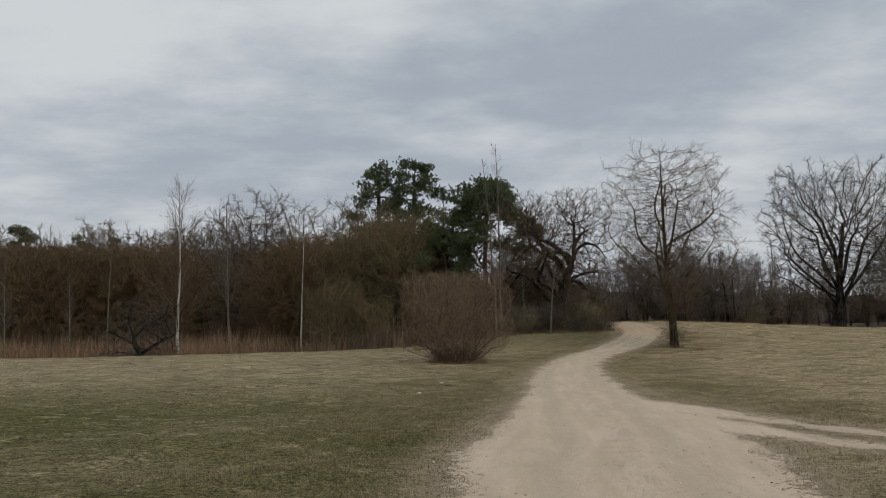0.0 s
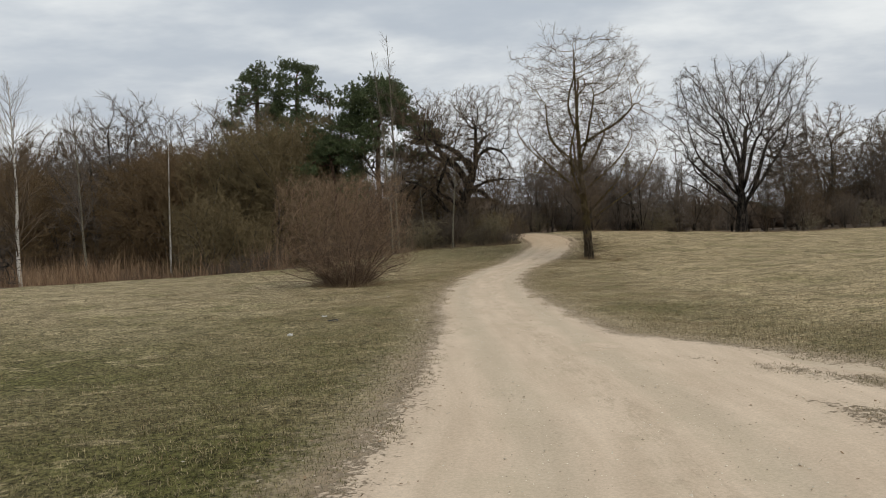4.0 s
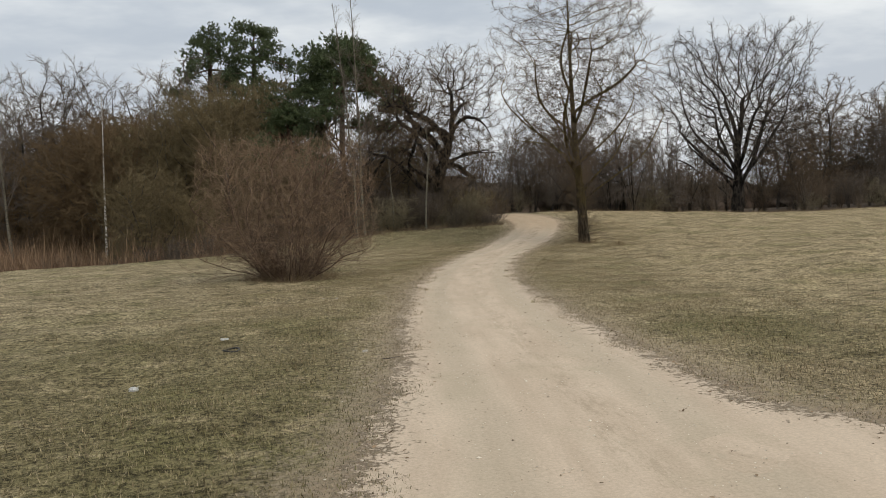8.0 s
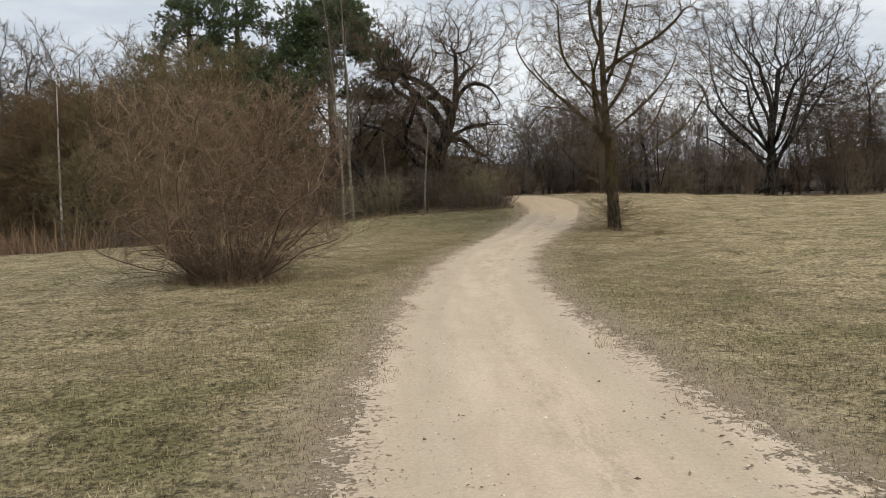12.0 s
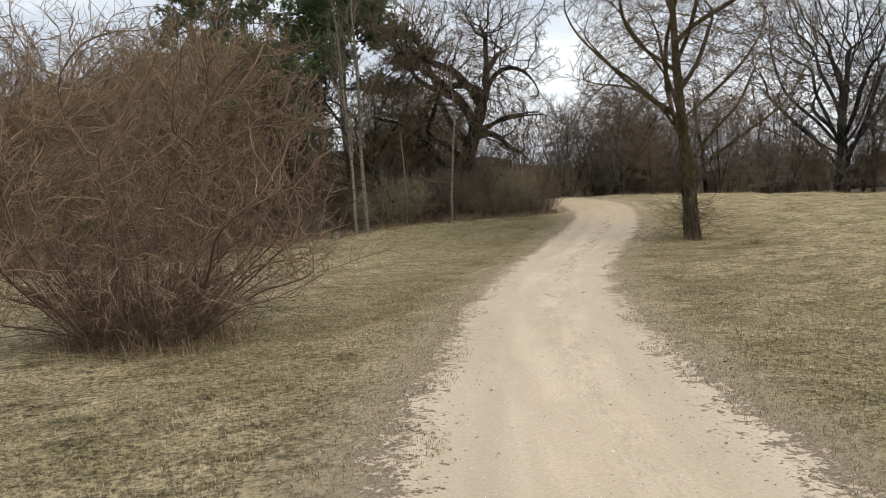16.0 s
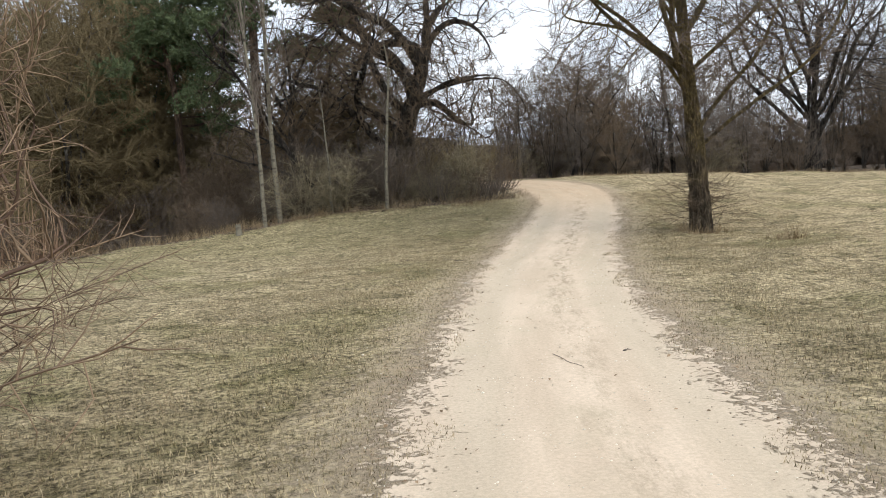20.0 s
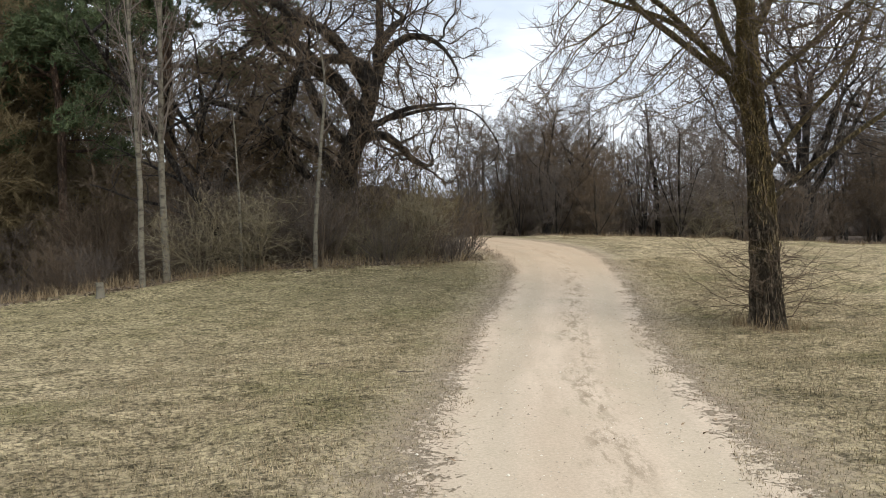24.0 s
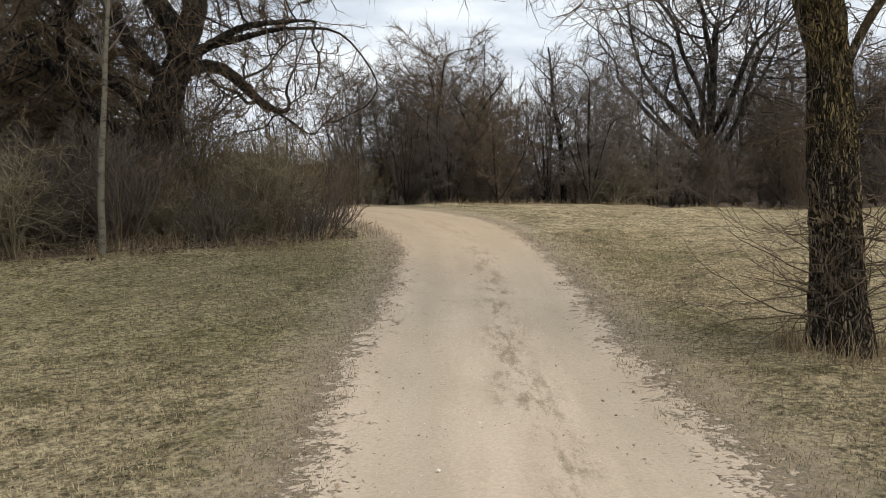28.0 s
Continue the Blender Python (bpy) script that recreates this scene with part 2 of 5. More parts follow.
def build_land(n):
    p = where(n)
    c, grain, mid, fine = turf_colour(n, p)
    c = n.mix(1.0, c, n.add("ShaderNodeCombineColor", {0: grain, 1: grain, 2: grain}).outputs[0], "MULTIPLY")
    edge, run, lane, litter = n.attribute("edge"), n.attribute("along"), n.attribute("across"), n.attribute("litter")
    leaves = n.mix(n.ramp(n.noise(p, 9.0, 6.0, 0.75), 0.36, 0.68), (0.045, 0.034, 0.026), (0.17, 0.125, 0.09))
    c = n.mix(n.ramp(n.math("ADD", litter, n.math("MULTIPLY", n.math("SUBTRACT", mid, 0.5), 0.9)), 0.3, 0.7), c, leaves)
    lanes = n.add("ShaderNodeCombineXYZ", {0: n.math("MULTIPLY", lane, 2.2), 1: n.math("MULTIPLY", run, 0.30), 2: 0.0}).outputs[0]
    streak, speck, blot = n.noise(lanes, 1.2, 6.0, 0.65), n.noise(p, 38.0, 5.0, 0.8), n.noise(p, 1.1, 6.0, 0.65)
    sand = n.mix(n.ramp(streak, 0.30, 0.72), (0.52, 0.414, 0.308), (0.635, 0.515, 0.393))
    y_ = n.add("ShaderNodeSeparateXYZ", {0: p}).outputs[1]
    wave = n.math("MULTIPLY", n.math("SUBTRACT", blot, 0.5), 0.7)
    wheel = n.math("SUBTRACT", 1.0, n.ramp(n.math("ABSOLUTE", n.math("SUBTRACT", n.math("ABSOLUTE", n.math("ADD", lane, n.math("MULTIPLY", wave, 0.5))), 0.72)), 0.08, 0.36))
    sand = n.mix(n.math("MULTIPLY", wheel, 0.45), sand, (0.455, 0.385, 0.285))
    middle = n.math("SUBTRACT", 1.0, n.ramp(n.math("ABSOLUTE", n.math("ADD", n.math("SUBTRACT", lane, 0.16), wave)), 0.05, 0.30))
    crumbs = n.math("MULTIPLY", middle, n.ramp(n.noise(n.add("ShaderNodeCombineXYZ", {0: n.math("MULTIPLY", lane, 5.0), 1: n.math("MULTIPLY", run, 1.3), 2: 4.0}).outputs[0], 1.6, 7.0, 0.8), 0.46, 0.62))
    sand = n.mix(n.math("MULTIPLY", crumbs, n.math("ADD", 0.35, n.math("MULTIPLY", n.ramp(y_, 34.0, 42.0), 0.45))), sand, (0.27, 0.21, 0.14))
    sand = n.mix(n.math("MULTIPLY", n.ramp(y_, 47.0, 54.0), 0.55), sand, (0.46, 0.33, 0.21))
    sand = n.mix(n.math("MULTIPLY", n.ramp(blot, 0.48, 0.72), 0.4), sand, (0.455, 0.385, 0.275))
    tone = n.math("ADD", 0.84, n.math("MULTIPLY", n.ramp(speck, 0.25, 0.75), 0.28))
    sand = n.mix(1.0, sand, n.add("ShaderNodeCombineColor", {0: tone, 1: tone, 2: tone}).outputs[0], "MULTIPLY")
    ragged = n.math("ADD", edge, n.math("ADD", n.math("ADD", n.math("MULTIPLY", n.math("SUBTRACT", n.noise(p, 1.6, 5.0, 0.6), 0.5), 0.6), n.math("MULTIPLY", n.math("SUBTRACT", n.noise(p, 7.5, 6.0, 0.75), 0.5), 1.5)), n.math("MULTIPLY", n.math("SUBTRACT", n.noise(p, 26.0, 5.0, 0.7), 0.5), 1.6)))
    bare = n.math("SUBTRACT", 1.0, n.ramp(ragged, -0.12, 0.16))
    worn = n.math("SUBTRACT", 1.0, n.ramp(ragged, 0.0, 0.9))
    c = n.mix(n.math("MULTIPLY", worn, n.math("MULTIPLY", n.ramp(n.math("ADD", n.math("MULTIPLY", n.noise(p, 7.0, 6.0, 0.75), 0.6), n.math("MULTIPLY", fine, 0.4)), 0.38, 0.54), 0.85)), c, (0.45, 0.365, 0.26))
    bank = n.math("SUBTRACT", 1.0, n.ramp(n.math("ADD", edge, n.math("MULTIPLY", n.math("SUBTRACT", mid, 0.5), 0.8)), 0.0, 0.55))
    c = n.mix(n.math("MULTIPLY", bank, 0.5), c, (0.41, 0.33, 0.225))
    soil = n.math("SUBTRACT", 1.0, n.ramp(n.math("ADD", edge, n.math("MULTIPLY", n.math("SUBTRACT", mid, 0.5), 1.2)), -0.05, 0.4))
    c = n.mix(n.math("MULTIPLY", soil, n.math("MULTIPLY", n.ramp(fine, 0.45, 0.58), 0.6)), c, (0.37, 0.27, 0.19))
    colour = n.mix(bare, c, sand)
    relief = n.math("ADD", n.math("MULTIPLY", n.math("SUBTRACT", 1.0, bare), n.math("ADD", n.math("MULTIPLY", fine, 1.0), mid)), n.math("MULTIPLY", speck, 0.14))
    return colour, relief, 1.0


def build_blade(n):
    c, grain, mid, fine = turf_colour(n, where(n))
    r = n.add("ShaderNodeNewGeometry").outputs["Random Per Island"]
    c = n.mix(n.math("MULTIPLY", n.ramp(r, 0.3, 1.0), 0.55), c, (0.45, 0.36, 0.24))
    c = n.mix(n.math("MULTIPLY", n.ramp(n.math("FRACT", n.math("MULTIPLY", r, 7.3)), 0.75, 0.8), 0.5), c, (0.20, 0.175, 0.085))
    tone = n.math("ADD", 0.42, n.math("MULTIPLY", n.math("FRACT", n.math("MULTIPLY", r, 17.0)), 1.05))
    return n.mix(1.0, c, n.add("ShaderNodeCombineColor", {0: tone, 1: tone, 2: tone}).outputs[0], "MULTIPLY"), None, 0


def small_warp(n, colour):
    v = n.add("ShaderNodeVectorMath", {0: colour, 1: (0.11, 0.11, 0.11)})
    v.operation = "MULTIPLY"
    return v.outputs[0]


def bark(name, dark, light, scale=9.0, lichen=None, rough=3.0, climb=0.0):
    def build(n):
        p = where(n)
        long = n.add("ShaderNodeMapping", {"Vector": p, "Scale": (1.0, 1.0, 0.22)}).outputs[0]
        ridge = n.noise(long, scale, 6.0, 0.65)
        patch = n.noise(p, 1.7, 4.0)
        c = n.mix(n.ramp(ridge, 0.35, 0.66), dark, light)
        warp = n.add("ShaderNodeTexNoise", {"Vector": p, "Scale": 7.0, "Detail": 4.0}).outputs["Color"]
        bent = n.add("ShaderNodeVectorMath", {0: n.add("ShaderNodeMapping", {"Vector": p, "Scale": (1.0, 1.0, 0.2)}).outputs[0], 1: small_warp(n, warp)})
        cell = n.add("ShaderNodeTexVoronoi", {"Vector": bent.outputs[0], "Scale": scale * 2.8})
        cell.feature = "DISTANCE_TO_EDGE"
        plate = n.ramp(n.math("ADD", cell.outputs["Distance"], n.math("MULTIPLY", n.math("SUBTRACT", ridge, 0.5), 0.5)), 0.0, 0.22)
        if lichen:
            up = n.math("MULTIPLY", n.math("MINIMUM", n.math("SUBTRACT", n.add("ShaderNodeSeparateXYZ", {0: p}).outputs[2], 2.2), 2.5), climb)
            c = n.mix(n.math("MULTIPLY", n.ramp(n.math("ADD", patch, up), 0.38, 0.62), 0.8), c, lichen)
        c = n.mix(n.math("MULTIPLY", n.math("SUBTRACT", 1.0, plate), 0.32), c, (dark[0] * 0.7, dark[1] * 0.7, dark[2] * 0.7))
        return c, n.math("ADD", n.math("MULTIPLY", ridge, 0.5), plate), rough
    return material(name, build)


def twig(name, one, two, spread=0.5):
    """Fine wood whose tone changes from piece to piece and from plant to plant."""
    def build(n):
        r = n.add("ShaderNodeNewGeometry").outputs["Random Per Island"]
        o = n.add("ShaderNodeObjectInfo").outputs["Random"]
        c = n.mix(n.math("ADD", n.math("MULTIPLY", r, spread), n.math("MULTIPLY", o, 1 - spread)), one, two)
        return n.mix(n.math("MULTIPLY", n.noise(where(n), 3.0), 0.5), c, one), None, 0
    return material(name, build)


def build_birch(n):
    p = where(n)
    bands = n.noise(n.add("ShaderNodeMapping", {"Vector": p, "Scale": (1.2, 1.2, 6.0)}).outputs[0], 2.4, 4.0, 0.7)
    c = n.mix(n.ramp(bands, 0.52, 0.62), (0.50, 0.48, 0.445), (0.07, 0.06, 0.055))
    return c, bands, 0.4


def build_poplar(n):
    p = where(n)
    bands = n.noise(n.add("ShaderNodeMapping", {"Vector": p, "Scale": (1.5, 1.5, 3.0)}).outputs[0], 3.0, 5.0, 0.7)
    c = n.mix(n.ramp(bands, 0.45, 0.68), (0.165, 0.15, 0.115), (0.055, 0.048, 0.04))
    return c, bands, 0.8


def build_dry(n):
    r = n.add("ShaderNodeNewGeometry").outputs["Random Per Island"]
    c = n.mix(r, (0.20, 0.145, 0.085), (0.40, 0.32, 0.20))
    return n.mix(n.math("MULTIPLY", n.noise(where(n), 0.4), 0.6), c, (0.17, 0.11, 0.06)), None, 0


def build_needle(n):
    r = n.add("ShaderNodeNewGeometry").outputs["Random Per Island"]
    c = n.mix(r, (0.043, 0.066, 0.031), (0.135, 0.168, 0.077))
    return n.mix(n.ramp(n.noise(where(n), 0.7), 0.45, 0.75), c, (0.06, 0.085, 0.038)), None, 0


def build_reed(n):
    r = n.add("ShaderNodeNewGeometry").outputs["Random Per Island"]
    return n.mix(n.ramp(n.noise(where(n), 0.25), 0.4, 0.65), n.mix(r, (0.15, 0.095, 0.06), (0.36, 0.25, 0.155)), n.mix(r, (0.12, 0.08, 0.055), (0.27, 0.175, 0.115))), None, 0


REED = material("reeds", build_reed, 0.9, 0.15)
LAND = material("turf_and_sand", build_land, 0.95, 0.1)
BLADE = material("grass_blades", build_blade, 0.9, 0.15)
DRY = material("dry_stalks", build_dry, 0.9, 0.15)
NEEDLE = material("pine_needles", build_needle, 0.7, 0.3)
BIRCH_BARK = material("birch_bark", build_birch, 0.8)
POPLAR_BARK = material("poplar_bark", build_poplar, 0.9)
ROUGH_BARK = bark("furrowed_bark_with_lichen", (0.066, 0.051, 0.036), (0.225, 0.178, 0.12), 13.0, (0.24, 0.178, 0.07), 3.5, 0.10)
DARK_BARK = bark("dark_bark", (0.028, 0.024, 0.022), (0.105, 0.09, 0.075), 8.0, None, 4.0)
PINE_BARK = bark("pine_bark", (0.07, 0.05, 0.04), (0.21, 0.135, 0.09), 7.0)
GREY_BARK = bark("grey_bark", (0.05, 0.045, 0.04), (0.15, 0.135, 0.115), 6.0)
TWIG_DARK = twig("dark_twigs", (0.06, 0.05, 0.042), (0.19, 0.155, 0.125), 0.7)
TWIG_GREY = twig("grey_twigs", (0.095, 0.08, 0.068), (0.24, 0.20, 0.17), 0.7)
TWIG_RED = twig("russet_twigs", (0.105, 0.07, 0.047), (0.39, 0.28, 0.185), 0.9)
TWIG_ASH = twig("ash_brown_twigs", (0.085, 0.066, 0.054), (0.23, 0.18, 0.145), 0.8)
TWIG_STEM = twig("dark_russet_stems", (0.075, 0.05, 0.038), (0.20, 0.135, 0.10), 0.8)
TWIG_PALE = twig("pale_twigs", (0.10, 0.082, 0.052), (0.31, 0.265, 0.175), 0.75)
TWIG_OCHRE = twig("ochre_twigs", (0.105, 0.07, 0.038), (0.22, 0.155, 0.085), 0.6)
TWIG_OLIVE = twig("olive_twigs", (0.105, 0.083, 0.045), (0.27, 0.21, 0.115), 0.7)
TWIG_BROWN = twig("brown_twigs", (0.075, 0.055, 0.038), (0.225, 0.168, 0.115), 0.6)


def build_far(n):
    p = where(n)
    long = n.add("ShaderNodeMapping", {"Vector": p, "Scale": (1.0, 1.0, 0.15)}).outputs[0]
    c = n.mix(n.ramp(n.noise(long, 1.6, 6.0, 0.7), 0.35, 0.65), (0.045, 0.037, 0.032), (0.135, 0.108, 0.088))
    return n.mix(n.ramp(n.noise(p, 0.12, 3.0), 0.45, 0.65), c, (0.085, 0.062, 0.047)), None, 0


FAR_WOOD = material("far_wood", build_far, 0.95, 0.05)

# ---- ground and road ----
def spread_axis(low, high, step, far, growth=1.22):
    out, d, up, down = list(np.arange(low, high + 1e-6, step)), step, [], []
    while d < far:
        d *= growth
        up.append((up[-1] if up else high) + d)
        down.append((down[-1] if down else low) - d)
    return np.array(down[::-1] + out + up)


gx, gy = spread_axis(-16, 30, 0.3, 500), spread_axis(-8, 66, 0.3, 500)
X, Y = np.meshgrid(gx, gy, indexing="ij")
E_ = edge_distance(X, Y)
Z = surface(X, Y, E_) - 0.06 * (1 - smooth(-0.5, 0.3, E_))
idx = np.arange(X.size).reshape(X.shape)
faces = np.stack([idx[:-1, :-1], idx[1:, :-1], idx[1:, 1:], idx[:-1, 1:]], -1).reshape(-1, 4)


def litter_at(x, y):
    """1 under the woods and in the marsh, where fallen leaves cover the ground."""
    left = smooth(-0.2, 1.0, y - (52.3 + 0.17 * np.maximum(x - 4, 0) + 0.42 * np.minimum(x - 3.5, 0) * (x > -8) - 4.8 * (x <= -8) + 0.12 * np.minimum(x + 8, 0))) * (x < 12.2)
    right = smooth(0, 1.2, y - (61.6 + 0.08 * (x - 16))) * (x > 10)
    return np.maximum(left, right) * smooth(0.7, 1.4, edge_distance(x, y))


ground = new("ground", mesh_of("ground", np.stack([X, Y, Z], -1).reshape(-1, 3), faces, LAND, {"edge": E_, "litter": litter_at(X, Y)}))
tagged(ground, "short matted winter grass, straw and olive, beside a sandy track", "ground", kind="structure")


def track(name, line, label, sink):
    """A sandy track as a sheet of its own, with wheel ruts, fading into the turf at its sides."""
    tangent = np.gradient(line[:, :2], axis=0)
    tangent /= np.linalg.norm(tangent, axis=1)[:, None]
    side = np.stack([tangent[:, 1], -tangent[:, 0]], 1)
    run = np.r_[0, np.cumsum(np.hypot(*np.diff(line[:, :2], axis=0).T))]
    u = np.linspace(-1, 1, 57)
    off = u[None, :] * (line[:, 2:3] + 0.8)
    px, py = line[:, None, 0] + side[:, None, 0] * off, line[:, None, 1] + side[:, None, 1] * off
    rut = -0.022 * (np.exp(-(((off - 0.75) / 0.22) ** 2)) + np.exp(-(((off + 0.75) / 0.22) ** 2))) * (0.6 + 0.4 * np.sin(run * 0.35))[:, None]
    rough = 0.006 * np.sin(px * 5.1 + 1.3) * np.sin(py * 4.3) + 0.004 * np.sin(px * 11.0 + py * 7.0)
    e = edge_distance(px, py)
    inside = 1 - smooth(-0.4, 0.5, e)
    pz = height(px, py) + sink + 0.012 * inside + (rut + rough) * inside * (sink >= 0)
    if name != "road":
        main = (np.hypot(px[..., None] - road_line[40:110:2, 0], py[..., None] - road_line[40:110:2, 1]) - road_line[40:110:2, 2]).min(-1)
        pz = pz - 0.08 * (1 - smooth(0.0, 0.75, main))
    i = np.arange(px.size).reshape(px.shape)
    f = np.stack([i[:-1, :-1], i[:-1, 1:], i[1:, 1:], i[1:, :-1]], -1).reshape(-1, 4)
    flat_run, flat_off = np.broadcast_to(run[:, None], off.shape), off
    return tagged(new(name, mesh_of(name, np.stack([px, py, pz], -1).reshape(-1, 3), f, LAND, {"edge": e, "along": flat_run, "across": flat_off})), label, "road", kind="structure")


road = track("road", road_line, "pale sandy dirt road with shallow wheel ruts", 0.006)
side_road = track("road_branch", branch_line, "two sandy wheel ruts of a side track worn into the grass", 0.004)


# ---- growing wood ----
def unit(v):
    return v / np.maximum(np.linalg.norm(v, axis=-1, keepdims=True), 1e-9)


def strand(rng, P, D, L, R, seg, wander, pull=(0.0, 0.0), tip=0.25):
    """Grow lines from P along D; pull bends them up (or, negative, down) from root to tip."""
    pts = np.empty((len(P), seg + 1, 3))
    pts[:, 0], d = P, unit(np.array(D, float))
    for k in range(seg):
        d = d + rng.normal(0, wander, d.shape)
        d[:, 2] += pull[0] + (pull[1] - pull[0]) * k / max(seg - 1, 1)
        d = unit(d)
        pts[:, k + 1] = pts[:, k] + d * (np.asarray(L) / seg)[:, None]
    return pts, np.asarray(R)[:, None] * np.linspace(1, tip, seg + 1)[None]


def shoots(rng, pts, rad, L, n, f0, f1, angle, scatter, ratio, thin, fall=0.5, least=0.003):
    """Roots for n side shoots on each line, between the fractions f0 and f1 of its length."""
    N, S = rad.shape
    f = f0 + (f1 - f0) * (np.arange(n)[None] + rng.random((N, n))) / n
    at = np.clip(f * (S - 1), 0, S - 1.001)
    i, w_ = at.astype(int), (at % 1)[..., None]
    row = np.arange(N)[:, None]
    P = pts[row, i] * (1 - w_) + pts[row, i + 1] * w_
    T = unit(pts[row, i + 1] - pts[row, i])
    r = rad[row, i] * (1 - w_[..., 0]) + rad[row, i + 1] * w_[..., 0]
    a = unit(np.cross(T, unit(rng.normal(0, 1, T.shape))))
    ang = np.radians(rng.normal(angle, scatter, f.shape))[..., None]
    D = np.cos(ang) * T + np.sin(ang) * a
    Lc = np.asarray(L)[:, None] * ratio * (1 - fall * f) ** 0.75 * rng.uniform(0.65, 1.2, f.shape)
    return P.reshape(-1, 3), D.reshape(-1, 3), Lc.ravel(), np.maximum(r * thin, least).ravel()


def tubes(groups):
    """Verts and faces of round lines: groups of (points, radii, sides); negative sides: the lines end in a point."""
    V, Q, T3, base = [], [], [np.zeros((0, 3), int)], 0
    for pts, rad, sides in groups:
        sharp, sides = sides < 0, abs(sides)
        N, S, _ = pts.shape
        T = unit(np.gradient(pts, axis=1))
        ref = np.where(np.abs(T[:, :1, 2:3]) > 0.9, np.array([1.0, 0, 0]), np.array([0, 0, 1.0]))
        a = unit(np.cross(T, np.broadcast_to(ref, T.shape)))
        b = np.cross(T, a)
        th = np.arange(sides) * 2 * np.pi / sides
        ring = pts[:, :, None] + rad[:, :, None, None] * (np.cos(th)[None, None, :, None] * a[:, :, None] + np.sin(th)[None, None, :, None] * b[:, :, None])
        if sharp:
            ring = ring[:, :-1]
        S = ring.shape[1]
        i = base + np.arange(N * S * sides).reshape(N, S, sides)
        nx = np.roll(i, -1, 2)
        Q.append(np.stack([i[:, :-1], nx[:, :-1], nx[:, 1:], i[:, 1:]], -1).reshape(-1, 4))
        V.append(ring.reshape(-1, 3))
        base += N * S * sides
        if sharp:
            tip = base + np.arange(N)[:, None] + np.zeros((1, sides), int)
            T3.append(np.stack([i[:, -1], nx[:, -1], tip], -1).reshape(-1, 3))
            V.append(pts[:, -1])
            base += N
    return np.vstack(V), [g for g in (np.vstack(Q), np.vstack(T3)) if len(g)]


def wood(name, groups, mat, parent, label="", kind=""):
    v, f = tubes(groups)
    return part_of(name, mesh_of(name, v, f, mat), parent, label, kind)


def thing(name, x, y, label, category, group="", sink=0.05):
    ob = new(name)
    ob.location = (x, y, ground_at(x, y) - sink)
    return tagged(ob, label, category, group)


def turn_to(azimuth, elevation):
    a, e = np.radians(azimuth), np.radians(elevation)
    return np.stack([np.cos(e) * np.cos(a), np.cos(e) * np.sin(a), np.sin(e)], -1)


def one(v):
    return np.array([v], float)


def flare(pts, rad, amount, reach):
    """Widen a trunk towards its foot."""
    z = pts[..., 2] - pts[:, :1, 2]
    return rad * (1 + amount * np.exp(-z / reach))


def furrowed(pts, rad, sides=56, rings=170, deep=0.12):
    """A trunk with deep, wandering bark ridges."""
    t, k = np.linspace(0, 1, rings) ** 1.35 * (pts.shape[1] - 1), np.arange(pts.shape[1])
    line = np.stack([np.interp(t, k, pts[0, :, a]) for a in range(3)], 1)
    r, z = np.interp(t, k, rad[0]), line[:, 2:3]
    th = (np.arange(sides) * 2 * np.pi / sides)[None]
    wobble = 0.35 * np.sin(2.3 * z + 2 * th) + 0.3 * np.sin(4.1 * z + th * 3 + 1) + 0.2 * np.sin(9.7 * z + 5 * th)
    ridge = np.abs(np.sin(sides // 14 * th + 2.6 * wobble)) * 0.6 + np.abs(np.sin(sides // 9 * th - 3.4 * wobble + 0.7)) * 0.4
    breaks = 0.5 + 0.5 * np.sin(13 * z + 6 * np.sin(3 * th + z))
    rr = r[:, None] * (1 - deep + 2 * deep * ridge * (0.7 + 0.3 * breaks)) * (1 + 0.05 * np.sin(3 * th + 1.2 * z))
    v = np.stack([line[:, :1] + rr * np.cos(th), line[:, 1:2] + rr * np.sin(th), np.broadcast_to(z, rr.shape)], -1)
    i = np.arange(rings * sides).reshape(rings, sides)
    nx = np.roll(i, -1, 1)
    return v.reshape(-1, 3), np.stack([i[:-1], nx[:-1], nx[1:], i[1:]], -1).reshape(-1, 4)


def limbs_tree(ob, rng, trunk, limbs, mats, levels, sides=(12, 7), least=0.0035, bend=0.08, bark_grain=(56, 170)):
    """Trunk, each limb a part with its branches, and the finer wood. limbs: height fraction, azimuth, elevation, length, radius, start pull, end pull."""
    pts, rad = trunk
    part_of("trunk", mesh_of("trunk", *furrowed(pts, rad, *bark_grain), mats[0]), ob)
    grown, owners = [], []
    for f, az, el, length, r, p0, p1 in limbs:
        at = f * (pts.shape[1] - 1)
        i = min(int(at), pts.shape[1] - 2)
        root = pts[:, i] * (1 - at + i) + pts[:, i + 1] * (at - i)
        lp, lr_ = strand(rng, root, turn_to(one(az), one(el)), one(length), one(r), 12, bend, (p0, p1), 0.16)
        owners.append(wood("limb", [(lp, lr_, sides[1])], mats[0], ob))
        grown.append((lp, lr_, one(length)))
    L = np.concatenate([g[2] for g in grown])
    P, R = np.concatenate([g[0] for g in grown]), np.concatenate([g[1] for g in grown])
    crown = []
    for k, (n, f0, f1, angle, ratio, thin, fall, seg, wander, pull, side) in enumerate(levels):
        p, d, L, r = shoots(rng, P, R, L, n, f0, f1, angle, 13, ratio, thin, fall, least)
        P, R = strand(rng, p, d, L, r, seg, wander, pull, 0.3)
        if k == 0:
            for q in range(len(P)):
                wood("branch", [(P[q:q + 1], R[q:q + 1], side)], mats[0], owners[q // n])
        else:
            crown.append((P, R, side))
    wood("crown", crown, mats[1], ob, kind="stuff")


